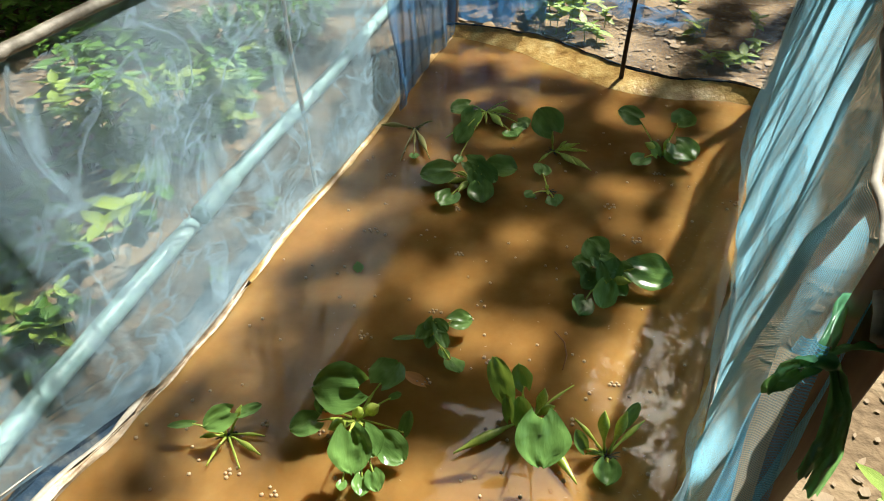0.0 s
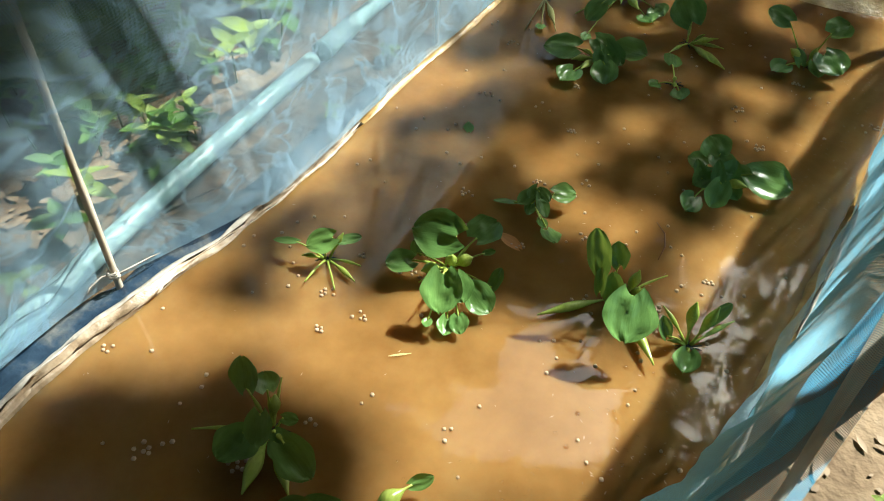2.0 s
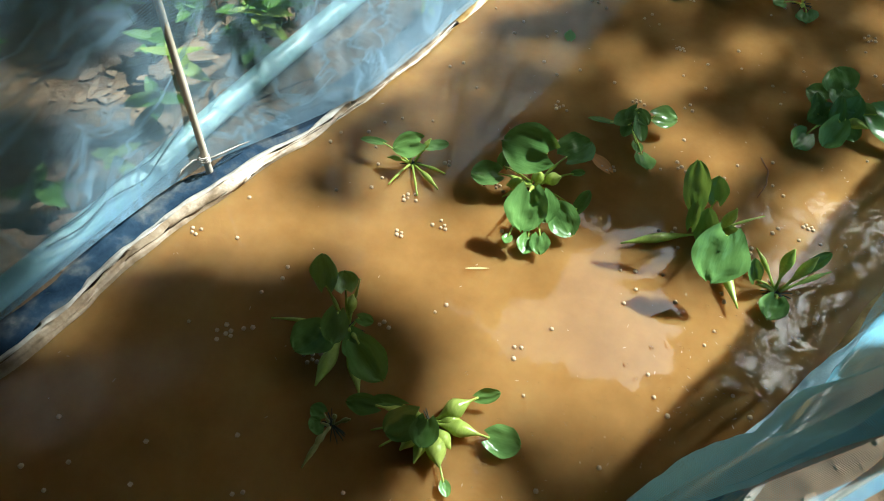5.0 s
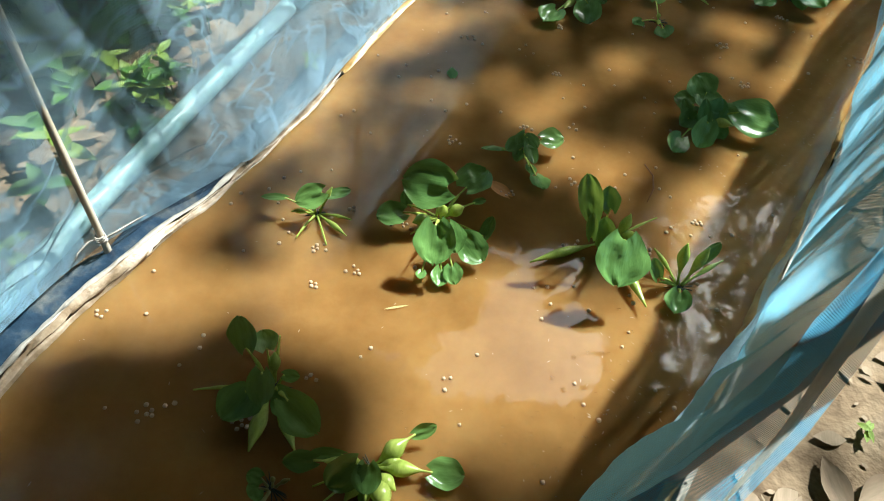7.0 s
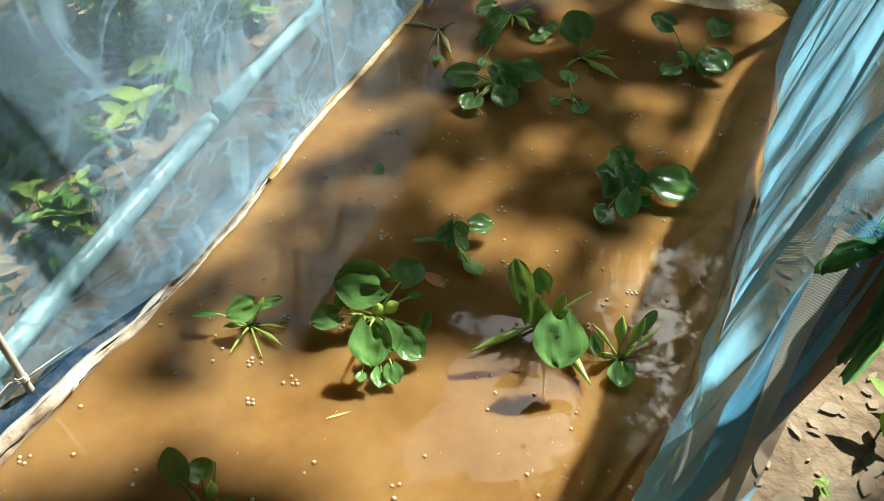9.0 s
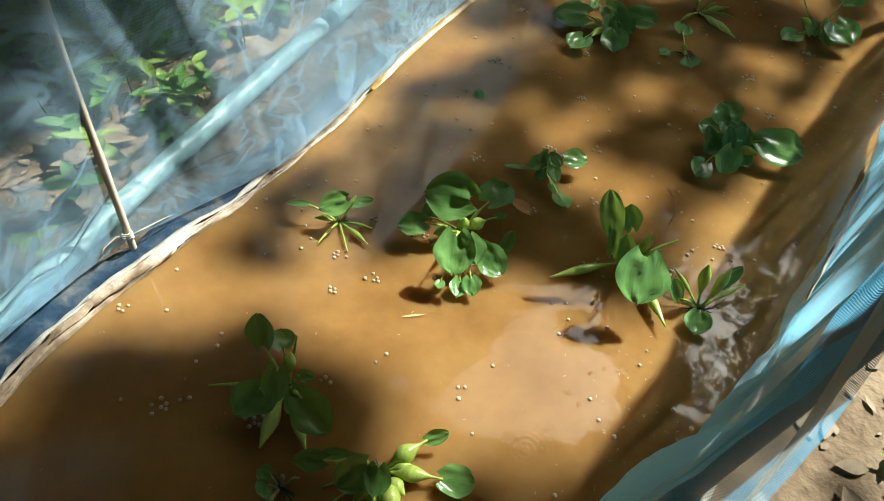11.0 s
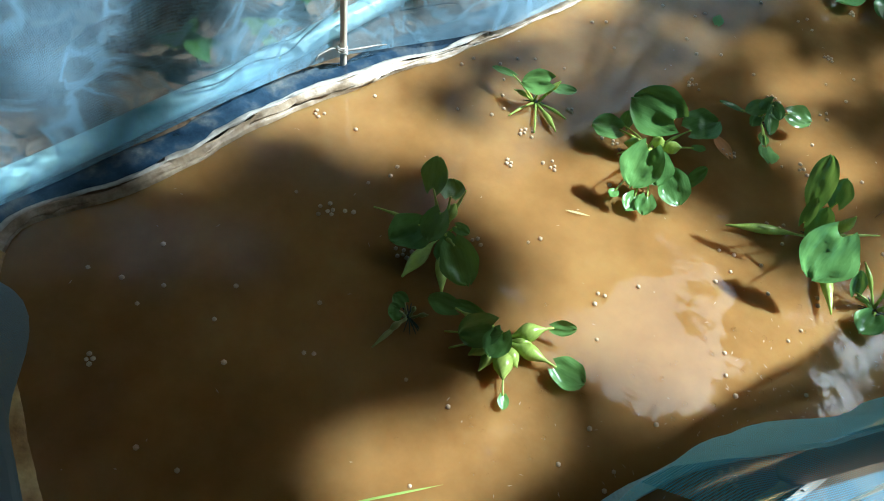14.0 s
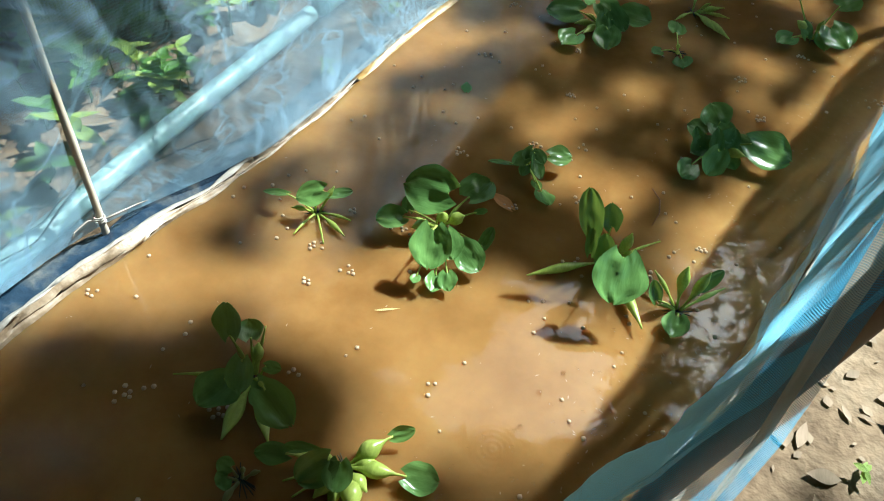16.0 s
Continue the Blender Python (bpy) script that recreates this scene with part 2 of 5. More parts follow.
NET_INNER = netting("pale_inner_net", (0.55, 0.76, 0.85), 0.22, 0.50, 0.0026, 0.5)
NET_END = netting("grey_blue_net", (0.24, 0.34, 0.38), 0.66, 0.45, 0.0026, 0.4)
LEAF = leafy("hyacinth_leaf", (0.055, 0.16, 0.045), (0.22, 0.38, 0.10), 0.22, 0.22)
BULB = leafy("hyacinth_bulb", (0.34, 0.48, 0.065), (0.66, 0.74, 0.17), 0.24, 0.25, 90.0)
FADED = leafy("faded_stalk", (0.20, 0.22, 0.05), (0.38, 0.34, 0.12), 0.5, 0.2, 90.0)
ROOT = mottled("hyacinth_root", [(0.3, (0.010, 0.020, 0.012)), (0.7, (0.03, 0.05, 0.025))], 60.0, 0.6)
WEED = leafy("weed_leaf", (0.05, 0.16, 0.03), (0.20, 0.40, 0.06), 0.45, 0.3, 40.0)
WEED_PALE = leafy("pale_weed_leaf", (0.16, 0.30, 0.04), (0.46, 0.58, 0.13), 0.45, 0.3, 40.0)
TREE_LEAF = leafy("tree_leaf", (0.02, 0.06, 0.014), (0.05, 0.12, 0.02), 0.5, 0.08, 20.0)
DRY = leafy("dry_leaf", (0.15, 0.095, 0.055), (0.44, 0.33, 0.22), 0.8, 0.1, 50.0)
ORANGE = leafy("orange_leaf", (0.45, 0.16, 0.03), (0.62, 0.28, 0.06), 0.5, 0.1, 50.0)
STRAW = leafy("straw", (0.40, 0.34, 0.12), (0.60, 0.52, 0.22), 0.6, 0.1)
PELLET = mottled("feed_pellet", [(0.3, (0.42, 0.29, 0.17)), (0.7, (0.58, 0.44, 0.28))], 60.0, 0.75, 0.4, 0.001, 300.0)
FOAM = mat("bubble", (0.92, 0.90, 0.86), 0.03)
film_skin = node(FOAM, "ShaderNodeMixShader")
link(FOAM, node(FOAM, "ShaderNodeFresnel", IOR=1.36).outputs[0], film_skin.inputs[0])
link(FOAM, node(FOAM, "ShaderNodeBsdfTransparent").outputs[0], film_skin.inputs[1])
link(FOAM, node(FOAM, "ShaderNodeBsdfGlossy", Roughness=0.08).outputs[0], film_skin.inputs[2])
link(FOAM, film_skin.outputs[0], FOAM.node_tree.nodes["Material Output"].inputs[0])
SCUM = mottled("tan_scum", [(0.3, (0.30, 0.20, 0.11)), (0.7, (0.46, 0.33, 0.20))], 60.0, 0.5, 0.4, 0.001, 300.0)
RIBBON = leafy("green_plastic", (0.07, 0.33, 0.18), (0.22, 0.58, 0.35), 0.22, 0.5, 50.0)


# ---- shapes ----
def mesh_of(name, bm, material, smooth=True):
    me = bpy.data.meshes.new(name)
    bmesh.ops.recalc_face_normals(bm, faces=bm.faces)
    if smooth:
        for f in bm.faces:
            f.smooth = True
    bm.to_mesh(me)
    bm.free()
    me.materials.append(material)
    return me


def part(name, bm, material, parent=None, label="", smooth=True):
    ob = new(name, mesh_of(name, bm, material, smooth))
    if parent:
        ob.parent = parent
    return tagged(ob, label)


def thing(name, place, label, category, group="", kind=""):
    ob = new(name)
    ob.empty_display_size = 0.05
    ob.location = place
    return tagged(ob, label, category, group, kind)


def tube(bm, pts, radii, seg=8, caps=True):
    """A round bar along points, with a radius at each."""
    pts = [Vector(p) for p in pts]
    rings, side = [], None
    for i, p in enumerate(pts):
        d = (pts[min(i + 1, len(pts) - 1)] - pts[max(i - 1, 0)]).normalized()
        if side is None:
            side = d.orthogonal().normalized()
        side = (side - d * side.dot(d)).normalized()
        other = d.cross(side)
        rings.append([bm.verts.new(p + (side * math.cos(a) + other * math.sin(a)) * radii[i]) for a in (2 * math.pi * k / seg for k in range(seg))])
    for a, b in zip(rings, rings[1:]):
        for k in range(seg):
            bm.faces.new((a[k], a[(k + 1) % seg], b[(k + 1) % seg], b[k]))
    if caps:
        bm.faces.new(rings[0][::-1])
        bm.faces.new(rings[-1])
    return bm


def sheet(bm, nu, nv, at, wide, high):
    """A cloth: at(u, v) gives the place; UV in metres."""
    uvl = bm.loops.layers.uv.verify()
    grid = [[bm.verts.new(at(i / nu, j / nv)) for j in range(nv + 1)] for i in range(nu + 1)]
    for i in range(nu):
        for j in range(nv):
            f = bm.faces.new((grid[i][j], grid[i + 1][j], grid[i + 1][j + 1], grid[i][j + 1]))
            for lp, (a, b) in zip(f.loops, ((i, j), (i + 1, j), (i + 1, j + 1), (i, j + 1))):
                lp[uvl].uv = (a / nu * wide, b / nv * high)
    return bm


def blade(bm, length, width, cup=0.15, point=0.0, wave=0.0, nu=8, nv=8, seed=0, notch=0.16):
    """A leaf blade from its foot at the origin along +y, facing +z; cupped, uneven at the edge, with a fold at the midrib."""
    grid = []
    for i in range(nu + 1):
        t = i / nu
        w = math.sin(math.pi * min(1, t * 0.94 + 0.05)) ** (0.55 + point * 0.5)
        if point:
            w *= 1 - point * t ** 3
        row = []
        for j in range(nv + 1):
            s = 2 * j / nv - 1
            ragged = 1 + wave * 1.4 * noise.noise(Vector((s * 1.5 + seed * 3.1, t * 3.0, seed)))
            x = s * w * width / 2 * ragged
            y = t * length * (1 + wave * 0.7 * noise.noise(Vector((s * 2 + seed, 7.0, seed)))) - notch * length * (abs(s) ** 1.5) * (1 - t) ** 2
            z = cup * width * (abs(s) ** 1.6 * w + (t - 0.45) ** 2 * 0.9) - cup * width * 0.2
            z += wave * width * (noise.noise(Vector((s * 2.2 + seed, t * 2.6, seed * 1.7))) + 0.4 * noise.noise(Vector((s * 5, t * 6 + seed, seed))))
            row.append(bm.verts.new((x, y, z)))
        grid.append(row)
    for i in range(nu):
        for j in range(nv):
            bm.faces.new((grid[i][j], grid[i][j + 1], grid[i + 1][j + 1], grid[i + 1][j]))
    return bm


def along(poly, step, closed=False):
    """Points at even steps along a polyline, softened."""
    pts = [Vector((*p[:2], p[2] if len(p) > 2 else 0)) for p in poly]
    if closed:
        pts.append(pts[0])
    out = []
    for a, b in zip(pts, pts[1:]):
        n = max(1, round((b - a).length / step))
        out += [a.lerp(b, k / n) for k in range(n)]
    if not closed:
        out.append(pts[-1])
    for _ in range(3):
        src = out[:]
        for i in range(len(out)):
            if closed or 0 < i < len(out) - 1:
                out[i] = (src[i - 1] + src[i] * 2 + src[(i + 1) % len(out)]) / 4
    return out


# ---- plan of the pond, water at z = 0 ----
LEFT = [(-0.93, -0.09), (-0.845, 0.10), (-0.826, 0.27), (-0.822, 0.40), (-0.80, 0.54), (-0.755, 0.68), (-0.74, 0.78), (-0.69, 0.93), (-0.645, 1.11), (-0.60, 1.37), (-0.57, 1.62), (-0.53, 1.90), (-0.47, 2.18), (-0.385, 2.69), (-0.345, 3.20), (-0.27, 3.63)]
BACK = [(-0.27, 3.63), (-0.10, 3.60), (0.19, 3.50), (0.42, 3.32), (0.60, 3.15), (0.83, 3.06), (1.07, 3.05), (1.22, 2.93)]
RIGHT = [(1.22, 2.93), (0.86, 1.78), (0.69, 1.24), (0.54, 0.77), (0.38, 0.25), (0.16, -0.46)]
NEAR = [(0.16, -0.46), (-0.10, -0.45), (-0.385, -0.36), (-0.61, -0.275), (-0.84, -0.19), (-0.93, -0.09)]
RIM = along(LEFT + BACK[1:] + RIGHT[1:] + NEAR[1:-1], 0.03, True)


def outward(pts, i):
    """Level normal of the closed rim, pointing out of the pond (the rim runs clockwise seen from above)."""
    d = pts[(i + 1) % len(pts)] - pts[i - 1]
    return Vector((-d.y, d.x, 0)).normalized()


rim_xy = np.array([(p.x, p.y) for p in RIM])


def pond_distance(x, y):
    """Distance to the rim, minus inside."""
    a, b = rim_xy, np.roll(rim_xy, -1, 0)
    d = b - a
    size = (d ** 2).sum(1) + 1e-12
    p = np.stack([np.ravel(x), np.ravel(y)], 1)
    out = np.empty(len(p))
    for k in range(0, len(p), 4000):
        rx, ry = p[k:k + 4000, :1] - a[:, 0], p[k:k + 4000, 1:] - a[:, 1]
        u = np.clip((rx * d[:, 0] + ry * d[:, 1]) / size, 0, 1)
        far = np.sqrt(((rx - u * d[:, 0]) ** 2 + (ry - u * d[:, 1]) ** 2).min(1))
        cross = (ry < 0) != (p[k:k + 4000, 1:] < b[:, 1])
        inside = (cross & (rx < d[:, 0] * ry / (d[:, 1] + 1e-12))).sum(1) % 2 == 1
        out[k:k + 4000] = np.where(inside, -far, far)
    return out.reshape(np.shape(x))


def ground_height(x, y):
    return 0.012 * noise.noise(Vector((x * 2.1, y * 2.1, 3.3))) + 0.006 * noise.noise(Vector((x * 9, y * 9, 1.3)))


# ---- ground: one sheet with the pit in it ----
def spaced(lo, hi, fine, far):
    mid = list(np.arange(lo, hi + 1e-6, fine))
    down, up, k = [], [], fine
    a, b = lo, hi
    while a > -far:
        k *= 1.25
        a -= k
        b += k
        down.append(a)
        up.append(b)
    return np.array(down[::-1] + mid + up)


gx, gy = spaced(-3.2, 3.2, 0.045, 300), spaced(-1.2, 5.4, 0.045, 300)
GX, GY = np.meshgrid(gx, gy, indexing="ij")
near_zone = (np.abs(GX) < 4) & (GY > -2) & (GY < 6.5)
dist = np.full(GX.shape, 5.0)
dist[near_zone] = pond_distance(GX[near_zone], GY[near_zone])
GZ = np.array([[ground_height(x, y) for y in gy] for x in gx]) - 0.008
GZ = np.where(dist < -0.005, -0.30, GZ)
ny = len(gy)
faces = [(i * ny + j, (i + 1) * ny + j, (i + 1) * ny + j + 1, i * ny + j + 1) for i in range(len(gx) - 1) for j in range(ny - 1)]
gm = bpy.data.meshes.new("ground")
gm.from_pydata(np.stack([GX, GY, GZ], -1).reshape(-1, 3).tolist(), [], faces)
gm.polygons.foreach_set("use_smooth", [True] * len(gm.polygons))
gm.materials.append(SOIL)
tagged(new("ground", gm), "bare dusty brown soil strewn with dry leaves", "ground", kind="structure")

# ---- water ----
bm = bmesh.new()
bm.faces.new([bm.verts.new((p.x, p.y, 0)) for p in reversed([RIM[i] + outward(RIM, i) * 0.012 for i in range(len(RIM))])])
tagged(part("water", bm, WATER, smooth=False), "opaque orange-brown muddy pond water", "water", kind="structure")

# ---- liner of the pond: tan inner face, pale folded hem, dark blue apron on the soil ----
liner = thing("pond_liner", (0, 1.5, 0), "mud-stained tan and blue tarpaulin lining the pond pit", "pond liner")


def rim_height(p):
    if p.x < -0.2 and p.y < 3.4:
        h = float(np.interp(p.y, [-0.1, 0.3, 0.6, 0.78, 0.9, 1.45, 1.75, 3.0], [0.014, 0.019, 0.022, 0.014, 0.006, 0.006, 0.016, 0.018]))
    else:
        h = 0.030
    h *= 1 + 0.35 * noise.noise(Vector((p.x * 2.2, p.y * 2.2, 5))) + 0.25 * noise.noise(Vector((p.x * 15, p.y * 15, 9)))
    return h + 0.022 * min(1, max(0, (p.y - 2.85) / 0.15))


def bank(p):
    """How far the far end of the pit slopes in, from 0 to 1."""
    if p.y < 2.9:
        return 0.0
    return min(1, (p.y - 2.9) / 0.12) * float(np.interp(p.x, [-0.26, 0.0, 0.3, 0.7, 1.0, 1.22], [0.15, 0.40, 0.70, 0.65, 0.35, 0.2]))


def strip(profile, only=None, silt=None):
    b = bmesh.new()
    n = len(RIM)
    rows = []
    for i, p in enumerate(RIM):
        o = outward(RIM, i)
        h = rim_height(p)
        row = []
        for k, (off, z, hs) in enumerate(profile):
            wob = 0.012 * noise.noise(Vector((p.x * 7, p.y * 7, k * 3.1))) + 0.006 * noise.noise(Vector((p.x * 31, p.y * 31, k * 1.1)))
            q = p + o * (off + (silt[k] * bank(p) if silt else 0) + wob * (1 if k else 0.3))
            row.append(b.verts.new((q.x, q.y, z + hs * h + wob * 0.4)))
        rows.append(row)
    for i in range(n):
        if only and not (only(RIM[i]) and only(RIM[(i + 1) % n])):
            continue
        for k in range(len(profile) - 1):
            b.faces.new((rows[i][k], rows[(i + 1) % n][k], rows[(i + 1) % n][k + 1], rows[i][k + 1]))
    return b


def place_in(parent, ob):
    ob.parent = parent
    ob.matrix_parent_inverse = Matrix.Translation(-parent.location)
    return ob


def near_left(p):
    return p.x < -0.3 and -0.12 < p.y < 1.52


place_in(liner, part("inner_face", strip([(-0.07, -0.14, 0), (-0.015, -0.02, 0), (0.0, 0.008, 0.08), (0.008, 0.0, 0.52), (0.018, 0, 1.0)], lambda p: not near_left(p), silt=(-0.32, -0.24, -0.12, -0.05, 0.0)), TAN_SHEET, liner, "ochre mud-stained inner face"))
folds = [(-0.07, -0.14, 0), (-0.012, -0.02, 0), (0.0, 0.002, 0.12), (0.004, 0.002, 0.38), (0.007, -0.001, 0.46), (0.010, 0.001, 0.72), (0.013, -0.002, 0.76), (0.016, 0.001, 1.0), (0.0195, 0, 0.98)]
place_in(liner, part("inner_face", strip(folds, lambda p: p.x < -0.3 and -0.16 < p.y < 1.55), PALE_SHEET, liner, "pale silted inner face, creased lengthwise"))
hem = part("hem", strip([(0.021, 0, 1.0), (0.024, 0.003, 1.03), (0.028, 0.003, 1.0), (0.030, -0.003, 0.9)], lambda p: p.y < 2.96), PALE_HEM, liner, "pale folded edge")
hem.matrix_parent_inverse = Matrix.Translation(-liner.location)
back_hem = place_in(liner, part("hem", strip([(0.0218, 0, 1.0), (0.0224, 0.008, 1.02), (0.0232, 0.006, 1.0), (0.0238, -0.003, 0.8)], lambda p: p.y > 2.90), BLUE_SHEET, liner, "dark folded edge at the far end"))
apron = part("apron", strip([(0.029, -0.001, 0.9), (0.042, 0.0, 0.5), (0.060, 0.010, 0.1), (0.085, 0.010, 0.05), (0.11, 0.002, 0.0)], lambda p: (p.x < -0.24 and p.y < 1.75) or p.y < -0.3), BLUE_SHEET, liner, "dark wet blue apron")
apron.matrix_parent_inverse = Matrix.Translation(-liner.location)


# ---- net fences ----
def fence_line(poly, off):
    pts = along(poly, 0.02)
    return [p + Vector((-(pts[min(i + 1, len(pts) - 1)] - pts[max(i - 1, 0)]).y, (pts[min(i + 1, len(pts) - 1)] - pts[max(i - 1, 0)]).x, 0)).normalized() * off for i, p in enumerate(pts)]


def curtain(pts, top, bulge, nv, foot=0.03):
    """A hanging net over a ground line: bulge(s, v) metres outwards at s metres along and v up from 0 to 1."""
    length = sum((b - a).length for a, b in zip(pts, pts[1:]))
    n = len(pts) - 1

    def at(u, v):
        f = u * n
        i = min(int(f), n - 1)
        p = pts[i].lerp(pts[i + 1], f - i)
        d = (pts[min(i + 2, n)] - pts[max(i - 1, 0)]).normalized()
        o = Vector((-d.y, d.x, 0))
        s = u * length
        q = p + o * bulge(s, v)
        t = top(s)
        return Vector((q.x, q.y, foot + (t - foot) * v))
    return at, length


def net_fence(name, pts, top, bulge, nv, material, label, foot=0.03, hem_mat=PALE_HEM, hem_r=0.006, nu=None, group="net fences round the pond"):
    mid = pts[len(pts) // 2]
    at, length = curtain(pts, top, bulge, nv, foot)
    fence = thing(name, (mid.x, mid.y, foot), label, "net fence", group)
    b = bmesh.new()
    n = nu or len(pts)
    sheet(b, n, nv, at, length, top(length / 2))
    place_in(fence, part("netting", b, material, fence))
    b = bmesh.new()
    edge = [at(i / n, 1) for i in range(n + 1)]
    tube(b, edge, [hem_r] * len(edge), 6)
    place_in(fence, part("top_hem", b, hem_mat, fence, "pale stitched hem"))
    return fence, at


def pleats(s, v, seed, amp):
    """Irregular upright folds that wander and fade towards foot and top."""
    w = s * 4.2 + 0.8 * noise.noise(Vector((s * 1.5, v * 1.5, seed)))
    a = noise.noise(Vector((w * 1.2, v * 0.8, seed + 2))) + 0.3 * noise.noise(Vector((w * 3.4 + v * 1.5, v * 1.2, seed + 5)))
    return amp * a


NET_FOOT = [(-1.00, -0.22), (-0.957, 0.0), (-0.935, 0.2), (-0.907, 0.45), (-0.882, 0.60), (-0.850, 0.72), (-0.775, 0.86), (-0.70, 1.0), (-0.656, 1.12), (-0.615, 1.37), (-0.583, 1.62), (-0.543, 1.90), (-0.485, 2.18), (-0.395, 2.70), (-0.355, 3.20), (-0.28, 3.65)]
left_line = fence_line(NET_FOOT, 0.0)
net_fence("net_fence", left_line, lambda s: 0.885 + 0.010 * math.sin(s * 5.0), lambda s, v: (0.0 if s < 1.35 else -0.010) + (0.006 if s < 1.35 else 0.025) * min(1, v * 14) + pleats(s, v, 1.0, 0.030) * math.sin(math.pi * min(v * 1.1, 1)) ** 0.5 + 0.03 * v, 46, NET_LEFT,
          "sagging pale blue mosquito net hung along the pond rim", 0.022, hem_r=0.013, nu=300)
back_line = fence_line(BACK, 0.045)
net_fence("net_fence", back_line, lambda s: 0.9, lambda s, v: pleats(s, v, 4.0, 0.03) * v, 24, NET_BACK,
          "thin torn blue net behind the far end of the pond", 0.06, nu=110)
b = bmesh.new()
corner = along([p for p in LEFT if p[1] > 2.4], 0.02)
sheet(b, 60, 30, lambda u, v: corner[min(int(u * (len(corner) - 1)), len(corner) - 1)] + Vector((0.030 - 0.03 * v + 0.04 * noise.noise(Vector((u * 7, v * 1.2, 3))), 0, 0.01 + (0.45 + 0.35 * u) * v)), 1.3, 0.8)
tagged(part("net_scrap", b, NET_SCRAP), "deep blue net bunched along the far corner", "net", "net scraps")
near_line = fence_line(NEAR[:-1] + [(-1.0, -0.225)], 0.015)
net_fence("net_fence", near_line, lambda s: 0.80, lambda s, v: pleats(s, v, 8.0, 0.05) * math.sin(math.pi * min(1, v * 1.2)) - 0.10 * math.sin(math.pi * min(1, v * 2.2)) * math.exp(-((s - 0.82) / 0.10) ** 2), 30, NET_END,
          "grey-blue net fence closing the near end of the pond", 0.02, nu=110)


def right_foot(y):
    return 0.295 + 0.318 * y


def right_place(s, v, layer):
    """The right net from far (s = 0) to the post (s = 1); v from foot to hem. Its foot trails in over the rim near the post."""
    top_y = 3.05 - 2.66 * s
    g = min(1.0, max(0.0, (0.95 - top_y) / 0.57))
    y = top_y - 0.30 * g * g * (1 - v) ** 2.2
    inward = 0.018 + 0.21 / (1 + math.exp((y - 0.56) / 0.07))
    out_top = 0.052 if top_y > 0.55 else 0.020 + 0.032 * max(0.0, (top_y - 0.35) / 0.20)
    seat = float(np.interp(y, [0.55, 0.75, 1.0, 1.25, 1.6, 1.9, 2.3, 3.0], [0.0, 0.012, 0.016, 0.030, 0.026, -0.010, -0.025, 0.0]))
    out_top -= 0.6 * seat
    off = seat - inward * (1 - v) ** (0.8 + 2.4 * g) * (0.5 + 0.5 * min(1, v * 6)) + out_top * v ** 1.4
    z = 0.035 + (0.985 + 0.06 * math.exp(-((top_y - 0.38) / 0.12) ** 2) - 0.035) * v
    fold = 0.044 * noise.noise(Vector((y * 6.0 + v * 2.2, v * 0.9, 2 + layer))) + 0.016 * noise.noise(Vector((y * 15 + v * 6.0, v * 1.2, 7 + layer)))
    fold += 0.006 * noise.noise(Vector((y * 34 + v * 12, v * 2.0, 11 + layer)))
    fold *= min(1, 5 * v + 0.2) * min(1.0, 0.25 + 6 * (1 - v)) * (1.0 if s < 0.93 else 0.5)
    sag = 0.02 * noise.noise(Vector((y * 5, v * 4, 4 + layer)))
    off += fold + 0.008 * layer
    return Vector((right_foot(y) + 0.953 * off, y - 0.303 * off + sag * (1 - v), z))


fence = thing("net_fence", (0.75, 1.4, 0.0), "bright blue bunched net fence tied to a brown post", "net fence", "net fences round the pond")
b = bmesh.new()
sheet(b, 340, 64, lambda u, v: right_place(u * 0.975, v, 1.0), 3.3, 1.1)
place_in(fence, part("netting", b, NET_RIGHT, fence))
b = bmesh.new()
sheet(b, 220, 40, lambda u, v: right_place(u * 0.80, 0.0 + 0.70 * v, 0.0) - Vector(((0.008 + 0.022 * min(1.0, max(0.0, (right_place(u * 0.80, 0.5, 0.0).y - 1.5) / 0.4))) * math.sin(math.pi * v) * (1 + 0.8 * noise.noise(Vector((u * 9, v * 2, 3)))), 0, 0)), 2.5, 0.8)
place_in(fence, part("inner_netting", b, NET_INNER, fence, "pale loose inner layer"))
b = bmesh.new()
hem_pts = [right_place(k / 80, 1.0, 1.0) + Vector((0.004, 0, 0)) for k in range(0, 81)]
tube(b, hem_pts, [0.006] * len(hem_pts), 6)
place_in(fence, part("top_hem", b, PALE_HEM, fence, "pale stitched hem"))
b = bmesh.new()
sheet(b, 60, 4, lambda u, v: right_place(0.76 + 0.24 * u, 0.0, 1.0) + Vector((-0.028 * min(1, u * 4) * (1 - v) - 0.006 * noise.noise(Vector((u * 12, v, 2))), 0.008 * (1 - v), 0.012 * noise.noise(Vector((u * 9, v * 2, 5))) - 0.006 + 0.012 * v)), 0.9, 0.03)
place_in(fence, part("bottom_hem", b, PALE_BLUE, fence, "pale bottom edge"))

# loose end of the right net, hanging from the knot, with a beige band sewn along it
def end_edge(z):
    x = np.interp(z, [0.25, 0.6, 0.9, 1.03], [0.476, 0.468, 0.447, 0.454])
    y = np.interp(z, [0.25, 0.6, 0.9, 1.03], [0.378, 0.384, 0.400, 0.416])
    return Vector((x, y, z))


ACROSS = Vector((0.876, -0.48, 0.0))


